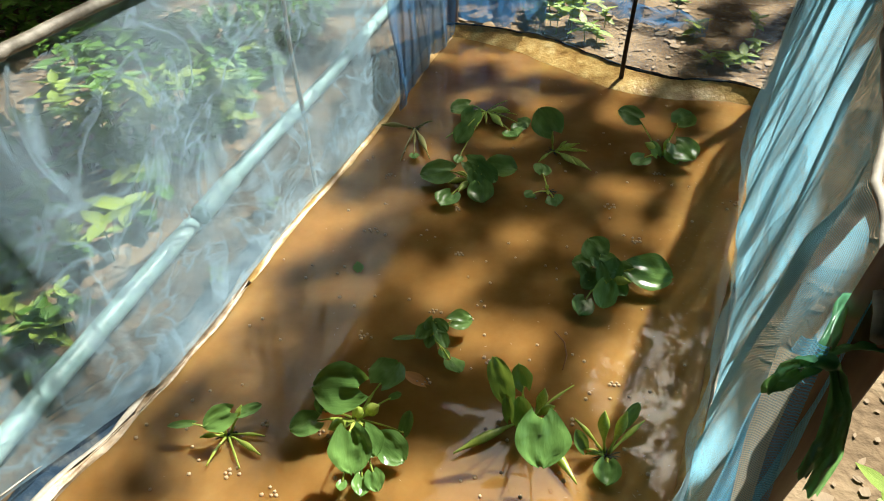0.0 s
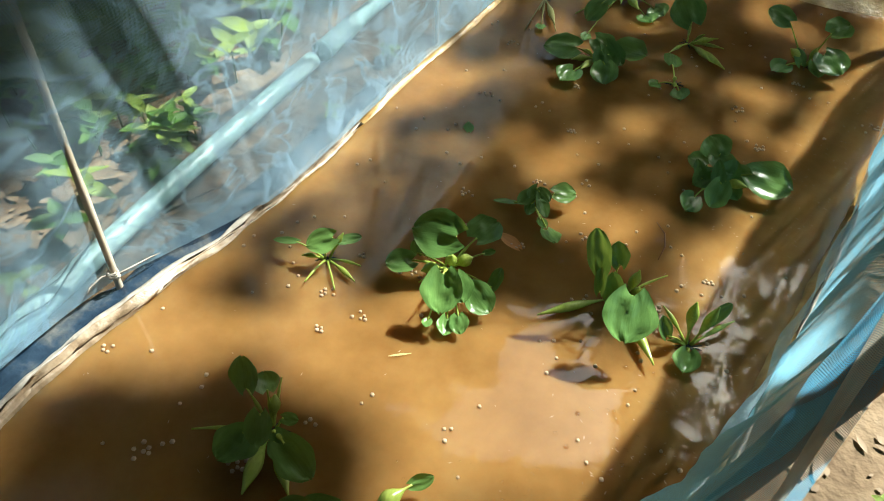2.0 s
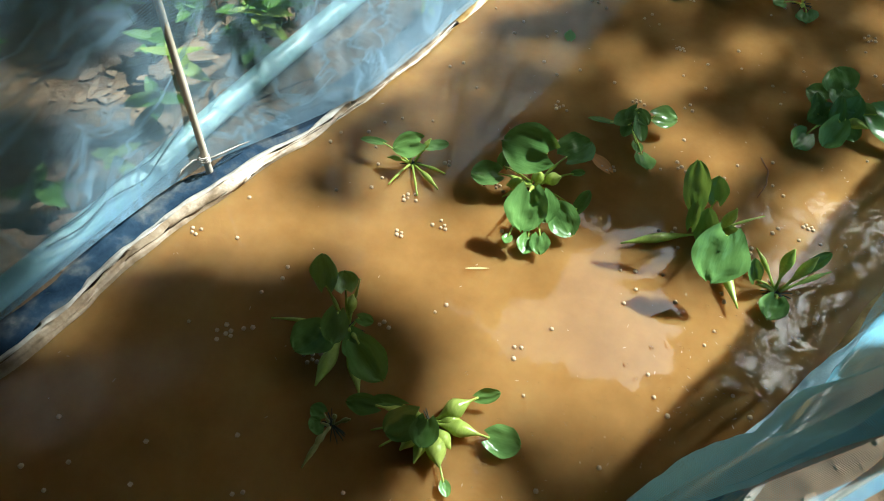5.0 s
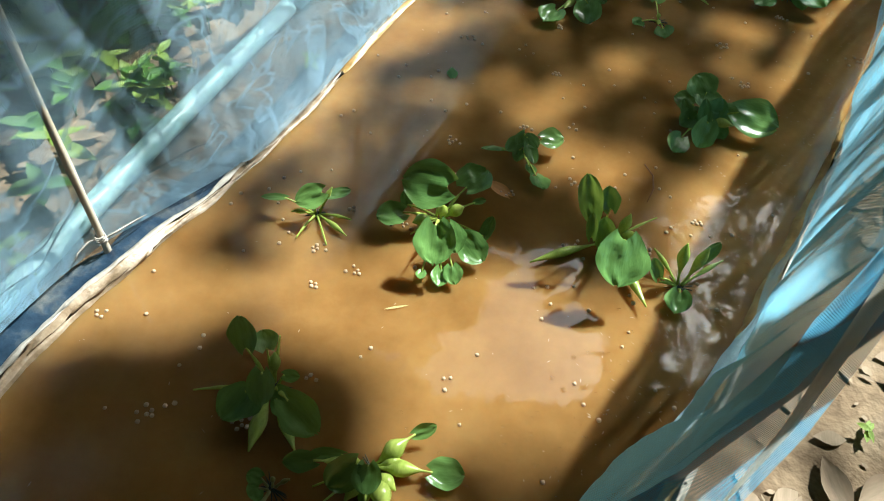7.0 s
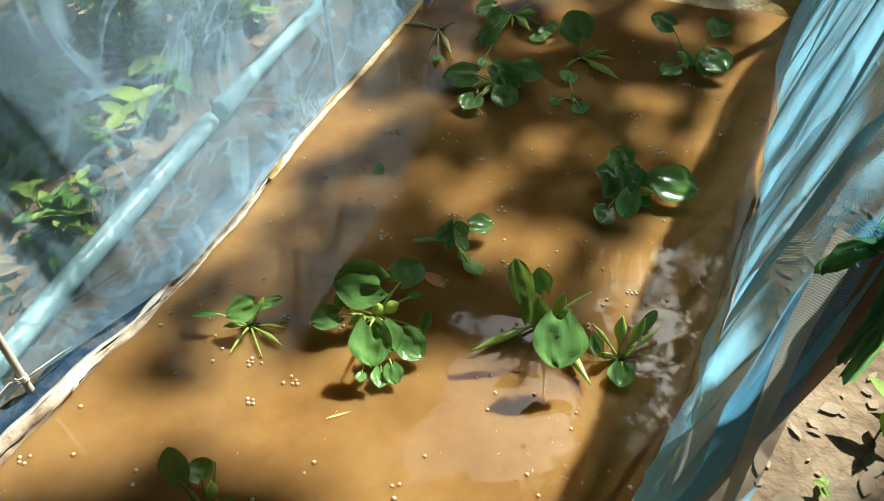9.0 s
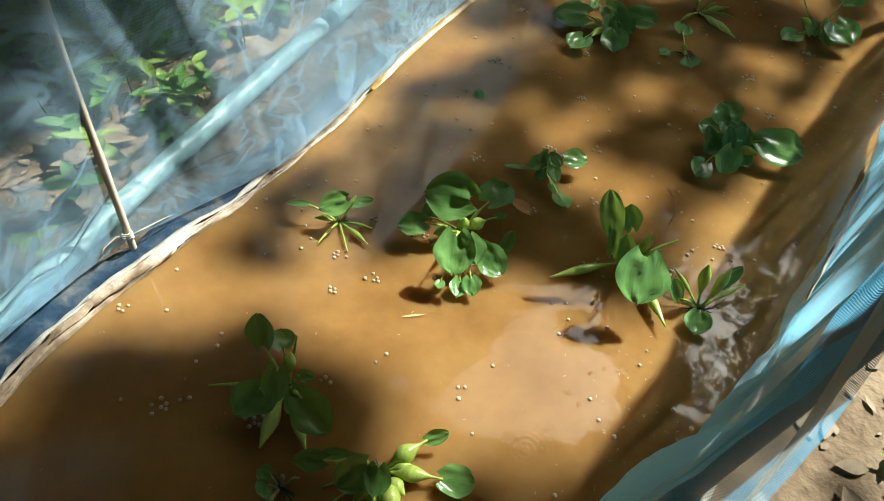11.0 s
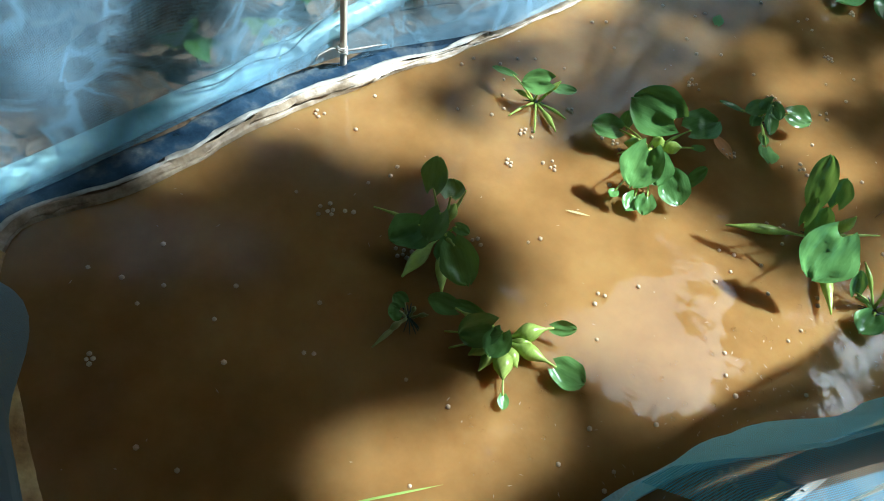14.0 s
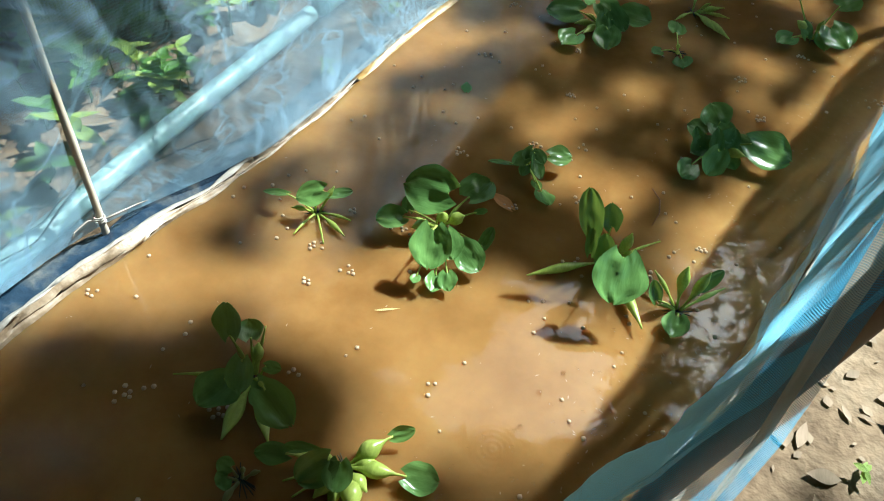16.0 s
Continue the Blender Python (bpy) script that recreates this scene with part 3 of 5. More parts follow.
def loose_end(u, v):
    z = 1.0 - 0.78 * v
    near = end_edge(z) - ACROSS * (0.02 + 0.06 * min(1, 3 * v))
    p = near.lerp(right_place(0.970, 1.0 - 0.92 * v, 1.0), min(1, v * 1.3)).lerp(end_edge(z), u)
    w = 0.030 * noise.noise(Vector((u * 3.2, v * 1.6, 6))) + 0.012 * noise.noise(Vector((u * 9, v * 3, 2)))
    return p + Vector((-0.48, -0.876, 0)) * w * math.sin(math.pi * min(1, v * 3 + 0.05)) * (1 - u * u)


b = bmesh.new()
sheet(b, 40, 60, loose_end, 0.14, 0.85)
place_in(fence, part("loose_end", b, NET_FLAP_SHADED, fence, "loose blue end of the net"))
b = bmesh.new()
sheet(b, 8, 60, lambda u, v: end_edge(0.99 - 0.64 * v) - ACROSS * (0.010 + 0.004 * v + 0.020 * (1 - 0.8 * v) * (1 - u)) + Vector((-0.004, -0.007, 0.0)) + Vector((-0.48, -0.876, 0)) * 0.006 * noise.noise(Vector((u * 2, v * 4, 1))), 0.03, 0.75)
place_in(fence, part("beige_band", b, STRAP, fence, "woven beige selvedge band"))

# scraps of bunched net behind the far rim
for x, y, z, w, h, seed in ((0.60, 4.00, 0.01, 0.30, 0.12, 1), (0.88, 3.82, 0.01, 0.36, 0.10, 2), (-0.10, 3.76, 0.02, 0.30, 0.50, 3), (0.10, 3.72, 0.02, 0.26, 0.40, 5)):
    b = bmesh.new()
    sheet(b, 30, 12, lambda u, v: Vector((x + (u - 0.5) * w, y - 0.5 * (u - 0.5) * w + 0.05 * noise.noise(Vector((u * 6, v * 3, seed))), z + v * h + 0.03 * noise.noise(Vector((u * 4, v * 2, seed + 4))))), w, h)
    tagged(part("net_scrap", b, NET_SCRAP), "crumpled scrap of deep blue net caught on the fence", "net", "net scraps")

# ---- posts and sticks ----


def stick(name, foot, head, r0, r1, material, label, category, bends=0.006, knots=0):
    t = thing(name, foot, label, category)
    n = 14
    f, h = Vector(foot), Vector(head)
    pts, rad = [], []
    for k in range(n + 1):
        u = k / n
        w = Vector((noise.noise(Vector((u * 3, foot[0], 1))), noise.noise(Vector((u * 3, foot[1], 5))), 0)) * bends
        pts.append(f.lerp(h, u) + w * (1 if 0 < k else 0) - f)
        rad.append((r0 + (r1 - r0) * u) * (1.18 if knots and k % knots == 0 else 1.0))
    bb = bmesh.new()
    tube(bb, pts, rad, 10)
    part("shaft", bb, material, t)
    return t


stick("bamboo_stick", (-0.831, 0.702, -0.05), (-0.91, 0.815, 1.02), 0.0085, 0.0075, CANE, "slim dry bamboo stick propping up the net", "stick", 0.006, 4)
stick("bamboo_stick", (-0.537, 2.070, -0.05), (-0.590, 2.115, 1.02), 0.008, 0.006, CANE, "slim bent bamboo stick propping up the net", "stick", 0.012, 5)
stick("dark_stick", (0.595, 3.115, -0.05), (0.625, 3.16, 0.95), 0.011, 0.008, DARK_WOOD, "thin dark wooden stick standing in the far rim", "stick", 0.01)
stick("corner_post", (1.25, 3.06, -0.05), (1.29, 3.14, 1.05), 0.028, 0.024, DARK_WOOD, "dark wooden corner post beside the net", "post", 0.015)
stick("corner_post", (-0.27, 3.74, -0.05), (-0.26, 3.78, 1.05), 0.030, 0.028, BROWN_WOOD, "brown wooden corner post wrapped in net", "post", 0.012)
stick("wooden_post", (0.477, 0.597, -0.05), (0.514, 0.437, 1.20), 0.025, 0.024, BROWN_WOOD, "smooth brown wooden post tied with green plastic", "post", 0.006)
for (a, c, r, lab) in (((1.35, 1.75, 0.03), (1.10, 1.05, 0.06), 0.020, "dark fallen branch on the soil"), ((1.9, 2.1, 0.02), (1.2, 1.35, 0.04), 0.014, "thin dark fallen branch on the soil")):
    stick("branch", a, c, r, r * 0.7, BARK, lab, "branch", 0.04)
stick("log", (1.12, 0.78, 0.035), (0.82, 0.12, 0.035), 0.048, 0.050, PALE_LOG, "pale barkless log lying on dry leaves", "log", 0.008)

# ---- green plastic tie round the post ----
tie = thing("plastic_tie", (0.456, 0.420, 0.985), "crumpled green plastic strip tying net to post", "tie")


def crumpled(name, pts, widths, seed):
    """A strip of soft plastic, creased lengthwise, along points."""
    bb = bmesh.new()
    line = along(pts, 0.004)
    n = len(line) - 1

    def at(u, v):
        f = min(u * n, n - 1e-6)
        k = int(f)
        p = line[k].lerp(line[k + 1], f - k)
        d = (line[min(k + 1, n)] - line[max(k - 1, 0)]).normalized()
        side = d.cross(Vector((0.48, 0.876, 0.25))).normalized()
        w = float(np.interp(u, np.linspace(0, 1, len(widths)), widths))
        crease = 0.0035 * math.sin(v * 9 + 2 * noise.noise(Vector((u * 5, seed, 1)))) + 0.003 * noise.noise(Vector((u * 14, v * 3, seed)))
        return p + side * (v - 0.5) * w + side.cross(d) * crease
    sheet(bb, max(12, n), 8, at, 1, 1)
    return part(name, bb, RIBBON, tie)


crumpled("loop", [(0.0, 0.0, 0.0), (0.028, 0.020, -0.006), (0.054, 0.024, -0.012), (0.070, 0.045, -0.010), (0.060, 0.068, 0.0), (0.036, 0.070, 0.004), (0.023, 0.050, 0.004), (0.010, 0.020, 0.004), (0.0, 0.004, 0.002)], (0.010, 0.013, 0.010, 0.012), 1)
crumpled("bow", [(0.0, -0.002, 0.0), (-0.022, -0.014, 0.004), (-0.042, -0.024, -0.010), (-0.043, -0.026, -0.018), (-0.022, -0.016, -0.012), (0.0, -0.004, -0.004)], (0.006, 0.011, 0.009, 0.011, 0.006), 4)
bb = bmesh.new()
tube(bb, [(-0.010, -0.006, -0.004), (-0.005, -0.008, 0.002), (0.0, -0.010, 0.003), (0.007, -0.008, -0.003)], [0.003, 0.006, 0.007, 0.003], 10)
part("knot", bb, RIBBON, tie)
crumpled("tail", [(0.002, -0.010, 0.0), (0.012, -0.018, -0.030), (0.016, -0.022, -0.075), (0.012, -0.020, -0.120)], (0.006, 0.011, 0.013, 0.009), 7)
crumpled("tail", [(0.004, -0.008, 0.0), (0.022, -0.014, -0.035), (0.030, -0.016, -0.090), (0.030, -0.014, -0.150)], (0.006, 0.010, 0.014, 0.012), 11)

# ---- pipe on the soil outside the left net ----
pipe = thing("water_pipe", (-0.85, 1.75, 0.035), "pale turquoise PVC pipe lying on the soil", "pipe")


def pipe_run(name, way, r, material, label="", seg=20):
    bb = bmesh.new()
    pts = [p - pipe.location for p in along(way, 0.05)]
    tube(bb, pts, [r] * len(pts), seg)
    return part(name, bb, material, pipe, label)


pipe_run("pipe_length", [(-1.10, -0.70, 0.031), (-1.035, -0.20, 0.031), (-0.996, 0.05, 0.031), (-0.945, 0.52, 0.033), (-0.920, 0.98, 0.033), (-0.892, 1.32, 0.034), (-0.858, 1.74, 0.036)], 0.028, PIPE)
pipe_run("pipe_length", [(-0.850, 1.86, 0.036), (-0.812, 2.27, 0.036), (-0.760, 2.66, 0.036), (-0.718, 3.10, 0.036), (-0.680, 3.60, 0.036)], 0.029, PIPE)
pipe_run("pipe_length", [(-0.680, 3.60, 0.036), (-0.50, 5.60, 0.036)], 0.029, PIPE)
pipe_run("socket", [(-0.852, 1.80, 0.036), (-0.834, 2.03, 0.036)], 0.034, PIPE, "wider socket end")
pipe_run("socket_mouth", [(-0.853, 1.792, 0.036), (-0.8518, 1.804, 0.036)], 0.0345, PIPE_END, "dark rim of the socket")

# ---- floating water hyacinths ----
leaf_meshes = {}


def hyacinth_blade(length, width, seed):
    key = (round(length, 2), round(width, 2), seed % 4)
    if key not in leaf_meshes:
        leaf_meshes[key] = mesh_of("leaf", blade(bmesh.new(), length, width, (0.06, 0.14, 0.10, 0.20)[seed % 4], 0.0, 0.085, 12, 12, seed % 4 + 1, 0.24), LEAF)
    return leaf_meshes[key]


plant_count = [0]


def water_hyacinth(x, y, leaves, label, stalk=None):
    """leaves: (dx, dy, z, length, width, pitch, bulb) of each blade's middle from the plant's heart; length 0: a bare swollen stalk."""
    plant_count[0] += 1
    rnd = random.Random(plant_count[0] * 7)
    plant = thing("water_hyacinth", (x, y, 0), label, "water plant", "water hyacinths on the pond")
    for n, (dx, dy, z, length, width, pitch, swell) in enumerate(leaves):
        out = Vector((dx, dy, 0))
        reach = out.length
        out = out.normalized() if reach > 1e-4 else Vector((0, -1, 0))
        start = Vector((0, 0, 0.004)) + out * min(0.008, reach * 0.3)
        if length:
            # blades lean towards the open near end of the pond
            tilt = radians(pitch)
            face = Vector((0.2 * math.sin(tilt), -0.98 * math.sin(tilt), math.cos(tilt)))
            lift = out if pitch < 50 else Vector((0.3 * out.x, 0.3 * out.y, 1.0))
            rise = (lift - face * lift.dot(face)).normalized()
            foot = Vector((dx, dy, z)) - rise * length * 0.5
            foot.z = max(foot.z, 0.006)
            side = rise.cross(face)
            turn = Matrix((side, rise, face)).transposed().to_4x4()
            leaf = new("leaf", hyacinth_blade(length, width, n))
            leaf.matrix_basis = Matrix.Translation(foot) @ turn @ pose(0, 0, 0, rnd.uniform(-8, 8), rnd.uniform(-14, 14), rnd.uniform(-8, 8))
        else:
            grow = 1.35 if swell >= 0.011 else 1.0      # the swollen part sits at the given place, the tip beyond it
            foot = Vector((dx * grow, dy * grow, z * (1 + (grow - 1) * 0.6)))
        bend = start.lerp(foot, 0.5) + Vector((0, 0, 0.010 + 0.10 * max(0.0, foot.z))) + out * 0.10 * max(0.0, foot.z)
        pts, rad = [], []
        swell = max(swell * (1.05 if swell >= 0.011 else 0.75), 0.0025)
        for k in range(11):
            u = k / 10
            pts.append(start * (1 - u) ** 2 + bend * 2 * u * (1 - u) + foot * u * u)
            hump = math.exp(-((u - 0.45) / 0.26) ** 2) if length else math.exp(-((u - 0.58) / 0.30) ** 2)
            rad.append(max(0.0022, swell * hump, 0.0035 * (1 - u)))
        if not length:
            rad[-1] = 0.0018
        bb = bmesh.new()
        tube(bb, pts, rad, 8)
        stem = part("stalk", bb, stalk or BULB, plant)
        if length:
            leaf.parent = stem
    bb = bmesh.new()
    for k in range(16):
        a, r = rnd.uniform(0, 6.28), rnd.uniform(0.02, 0.055)
        tube(bb, [(0, 0, 0.0), (math.cos(a) * r * 0.5, math.sin(a) * r * 0.5, 0.002), (math.cos(a) * r, math.sin(a) * r, -0.004)], [0.0016, 0.0013, 0.0005], 4, False)
    tagged(part("root", bb, ROOT, plant), "dark feathery roots at the waterline", kind="stuff")
    return plant


water_hyacinth(-0.432, 0.980, [
    (-0.011, -0.009, 0.070, 0.066, 0.062, 25, .000), (-0.101, -0.021, 0.050, 0.058, 0.024, 0, .000), (0.044, 0.050, 0.050, 0.054, 0.033, 10, .000), (0.091, 0.004, 0.010, 0.000, 0.000, 0, .006),
    (0.099, -0.048, 0.010, 0.000, 0.000, 0, .010), (-0.012, -0.094, 0.010, 0.000, 0.000, 0, .005), (0.031, 0.039, 0.070, 0.000, 0.000, 0, .010), (-0.043, -0.042, 0.040, 0.000, 0.000, 0, .009),
    (0.063, -0.086, 0.005, 0.000, 0.000, 0, .004)], "spindly young water hyacinth with thin curved stalks")
water_hyacinth(-0.139, 1.067, [
    (-0.042, -0.002, 0.120, 0.108, 0.118, 45, .008), (0.059, 0.117, 0.050, 0.071, 0.100, 10, .006), (-0.105, -0.072, 0.050, 0.064, 0.069, 15, .006), (0.029, -0.156, 0.090, 0.088, 0.093, 40, .008),
    (0.059, -0.113, 0.070, 0.064, 0.068, 30, .008), (0.111, -0.104, 0.040, 0.071, 0.075, 35, .006), (-0.037, -0.047, 0.030, 0.000, 0.000, 0, .017), (0.043, 0.003, 0.050, 0.000, 0.000, 0, .016),
    (0.009, -0.014, 0.060, 0.000, 0.000, 0, .014), (0.088, 0.055, 0.040, 0.028, 0.021, 20, .003), (0.127, -0.011, 0.030, 0.052, 0.026, 50, .003), (0.061, -0.187, 0.020, 0.044, 0.044, 5, .004),
    (0.088, -0.179, 0.030, 0.043, 0.046, 15, .004), (0.012, -0.190, 0.010, 0.026, 0.025, 0, .003), (-0.050, -0.079, 0.010, 0.000, 0.000, 0, .008), (-0.097, 0.023, 0.020, 0.041, 0.033, 60, .004)], "large water hyacinth with round glossy leaves")
water_hyacinth(-0.001, 1.373, [
    (0.077, 0.028, 0.050, 0.059, 0.062, 15, .005), (-0.022, -0.032, 0.050, 0.051, 0.041, 20, .006), (0.027, -0.019, 0.060, 0.041, 0.041, 30, .006), (0.034, -0.050, 0.050, 0.057, 0.038, 20, .008),
    (-0.004, -0.050, 0.030, 0.044, 0.032, 0, .006), (-0.001, -0.018, 0.060, 0.037, 0.038, 40, .005), (-0.078, -0.026, 0.010, 0.059, 0.023, 0, .003), (0.043, -0.077, 0.015, 0.034, 0.032, 0, .004),
    (0.074, -0.113, 0.015, 0.050, 0.056, 0, .003)], "small water hyacinth with bright green leaves")
water_hyacinth(0.275, 1.131, [
    (0.025, -0.167, 0.130, 0.102, 0.122, 35, .010), (-0.021, -0.080, 0.120, 0.070, 0.050, 60, .008), (-0.078, -0.056, 0.200, 0.100, 0.056, 70, .010), (-0.032, 0.002, 0.150, 0.057, 0.048, 60, .006),
    (0.020, -0.004, 0.100, 0.000, 0.000, 0, .013), (0.041, -0.003, 0.050, 0.000, 0.000, 0, .013), (0.104, 0.104, 0.020, 0.000, 0.000, 0, .005), (-0.125, -0.100, 0.012, 0.000, 0.000, 0, .0112),
    (0.081, -0.135, 0.020, 0.000, 0.000, 0, .012), (-0.057, -0.090, 0.140, 0.058, 0.027, 70, .010)], "tall water hyacinth with a heart-shaped leaf")
water_hyacinth(0.455, 1.048, [
    (-0.014, 0.018, 0.105, 0.000, 0.000, 0, .0135), (0.024, 0.030, 0.095, 0.000, 0.000, 0, .0125), (-0.077, 0.057, 0.050, 0.000, 0.000, 0, .008), (-0.063, 0.009, 0.040, 0.052, 0.032, 60, .005),
    (-0.050, -0.015, 0.020, 0.000, 0.000, 0, .006), (0.089, 0.092, 0.030, 0.000, 0.000, 0, .009), (0.064, 0.113, 0.020, 0.065, 0.031, 40, .004), (-0.005, -0.062, 0.020, 0.052, 0.060, 15, .005)], "water hyacinth with two upright yellow-green bulbs")
water_hyacinth(0.460, 1.677, [
    (-0.031, 0.036, 0.100, 0.062, 0.088, 20, .005), (-0.061, 0.015, 0.050, 0.055, 0.073, 20, .006), (0.009, -0.007, 0.070, 0.070, 0.084, 30, .008), (-0.038, -0.051, 0.040, 0.061, 0.061, 20, .009),
    (-0.003, -0.063, 0.080, 0.076, 0.039, 60, .010), (-0.003, -0.137, 0.060, 0.074, 0.066, 45, .008), (-0.061, -0.147, 0.020, 0.063, 0.070, 10, .006), (0.057, -0.049, 0.050, 0.000, 0.000, 0, .014),
    (0.145, -0.009, 0.060, 0.114, 0.114, 35, .007), (0.082, 0.006, 0.040, 0.071, 0.067, 25, .008), (-0.052, -0.035, 0.060, 0.058, 0.036, 60, .009), (0.052, -0.057, 0.020, 0.050, 0.054, 20, .006),
    (0.028, -0.018, 0.070, 0.058, 0.062, 50, .006)], "dense dark green water hyacinth clump")
water_hyacinth(0.015, 2.197, [
    (-0.132, -0.036, 0.040, 0.106, 0.121, 15, .006), (0.114, 0.007, 0.060, 0.092, 0.099, 25, .006), (0.049, -0.143, 0.040, 0.075, 0.095, 20, .006), (-0.070, -0.182, 0.020, 0.074, 0.090, 10, .008),
    (0.016, -0.010, 0.060, 0.083, 0.082, 35, .008), (0.060, -0.043, 0.060, 0.086, 0.072, 45, .008), (0.016, -0.079, 0.050, 0.063, 0.059, 40, .009), (0.056, -0.081, 0.050, 0.054, 0.050, 40, .009),
    (-0.059, -0.056, 0.020, 0.000, 0.000, 0, .011), (-0.025, -0.105, 0.030, 0.000, 0.000, 0, .012), (-0.056, 0.015, 0.020, 0.000, 0.000, 0, .009), (-0.170, -0.056, 0.020, 0.000, 0.000, 0, .006)], "spreading water hyacinth with broad round leaves")
water_hyacinth(-0.264, 2.555, [
    (-0.099, -0.022, 0.020, 0.000, 0.000, 0, .011), (0.072, 0.021, 0.030, 0.000, 0.000, 0, .006), (0.004, -0.123, 0.010, 0.000, 0.000, 0, .007), (0.067, -0.169, 0.020, 0.000, 0.000, 0, .012),
    (0.042, -0.243, 0.010, 0.044, 0.041, 0, .007), (0.101, -0.244, 0.010, 0.000, 0.000, 0, .004), (-0.008, -0.271, 0.005, 0.000, 0.000, 0, .003), (0.042, -0.022, 0.030, 0.000, 0.000, 0, .007)], "wilted straggling water hyacinth with yellow stalks", FADED)
water_hyacinth(0.011, 2.747, [
    (-0.108, -0.053, 0.040, 0.081, 0.092, 15, .005), (-0.054, -0.169, 0.050, 0.089, 0.083, 30, .006), (-0.062, -0.286, 0.040, 0.086, 0.076, 30, .006), (0.077, -0.055, 0.040, 0.000, 0.000, 0, .015),
    (0.064, -0.144, 0.030, 0.000, 0.000, 0, .016), (0.133, -0.069, 0.030, 0.000, 0.000, 0, .005), (0.129, -0.199, 0.010, 0.057, 0.088, 0, .005), (-0.018, -0.219, 0.040, 0.000, 0.000, 0, .008),
    (0.013, -0.141, 0.020, 0.000, 0.000, 0, .010), (0.088, 0.017, 0.050, 0.000, 0.000, 0, .003), (0.159, -0.142, 0.020, 0.053, 0.099, 5, .005), (-0.075, -0.306, 0.020, 0.000, 0.000, 0, .009),
    (-0.066, -0.429, 0.010, 0.044, 0.036, 0, .004), (-0.136, -0.273, 0.010, 0.000, 0.000, 0, .006)], "tangled half-wilted water hyacinth clump")
water_hyacinth(0.305, 2.445, [
    (-0.041, 0.060, 0.100, 0.106, 0.128, 35, .008), (0.056, -0.038, 0.050, 0.000, 0.000, 0, .011), (0.122, -0.037, 0.030, 0.000, 0.000, 0, .009), (0.063, -0.099, 0.020, 0.000, 0.000, 0, .012),
    (0.101, -0.123, 0.020, 0.000, 0.000, 0, .012), (-0.056, -0.107, 0.010, 0.000, 0.000, 0, .009), (0.044, -0.022, 0.060, 0.000, 0.000, 0, .009), (0.093, -0.033, 0.060, 0.000, 0.000, 0, .007)], "water hyacinth with one round leaf and bent bulbs")
water_hyacinth(0.714, 2.470, [
    (-0.139, 0.036, 0.140, 0.076, 0.076, 30, .004), (0.076, 0.076, 0.120, 0.073, 0.102, 30, .004), (0.073, -0.066, 0.060, 0.095, 0.127, 20, .006), (-0.055, -0.032, 0.060, 0.000, 0.000, 0, .014),
    (0.007, -0.015, 0.070, 0.000, 0.000, 0, .011), (-0.095, -0.090, 0.020, 0.069, 0.070, 10, .008), (-0.037, -0.037, 0.050, 0.060, 0.047, 50, .008), (0.025, -0.070, 0.030, 0.055, 0.056, 30, .006)], "water hyacinth with three leaves on long stalks")
water_hyacinth(0.291, 2.151, [
    (-0.030, 0.119, 0.020, 0.057, 0.075, 0, .003), (-0.007, -0.019, 0.040, 0.000, 0.000, 0, .010), (-0.000, -0.049, 0.020, 0.000, 0.000, 0, .010), (0.026, -0.073, 0.010, 0.045, 0.063, 0, .004),
    (-0.067, -0.043, 0.010, 0.031, 0.055, 0, .003)], "tiny water hyacinth with pale leaves")
water_hyacinth(-0.324, 0.515, [
    (-0.068, 0.038, 0.120, 0.068, 0.062, 55, .006), (-0.030, 0.053, 0.090, 0.040, 0.055, 20, .005), (-0.010, 0.076, 0.080, 0.000, 0.000, 0, .005), (-0.037, -0.084, 0.060, 0.065, 0.070, 25, .006),
    (-0.017, -0.070, 0.050, 0.057, 0.056, 30, .007), (0.018, -0.053, 0.100, 0.060, 0.061, 40, .007), (0.041, 0.014, 0.050, 0.032, 0.027, 20, .003), (0.114, -0.081, 0.100, 0.081, 0.076, 40, .007),
    (0.020, -0.113, 0.030, 0.000, 0.000, 0, .016), (-0.008, 0.034, 0.050, 0.000, 0.000, 0, .013), (0.080, -0.092, 0.030, 0.000, 0.000, 0, .014), (-0.137, -0.069, 0.030, 0.000, 0.000, 0, .006),
    (0.051, -0.041, 0.050, 0.047, 0.041, 30, .008), (0.050, -0.058, 0.040, 0.044, 0.036, 30, .008)], "dark green water hyacinth beside shaded water")
water_hyacinth(-0.074, 0.417, [
    (0.077, 0.087, 0.040, 0.036, 0.030, 40, .0190), (0.148, 0.024, 0.025, 0.064, 0.060, 20, .0165), (0.045, -0.058, 0.030, 0.000, 0.000, 0, .0195), (0.086, -0.102, 0.010, 0.026, 0.022, 10, .003),
    (0.046, -0.026, 0.020, 0.000, 0.000, 0, .0140), (0.042, 0.020, 0.012, 0.000, 0.000, 0, .0125), (-0.037, -0.052, 0.070, 0.068, 0.070, 35, .009), (0.008, -0.045, 0.060, 0.050, 0.052, 30, .008),
    (-0.124, -0.047, 0.050, 0.056, 0.042, 25, .013), (-0.086, -0.016, 0.046, 0.064, 0.034, 20, .010), (-0.014, -0.062, 0.025, 0.000, 0.000, 0, .0145), (0.010, -0.066, 0.014, 0.000, 0.000, 0, .0120),
    (-0.060, -0.090, 0.008, 0.000, 0.000, 0, .004), (-0.090, -0.070, 0.008, 0.000, 0.000, 0, .003)], "water hyacinth with many swollen yellow-green bulbs")
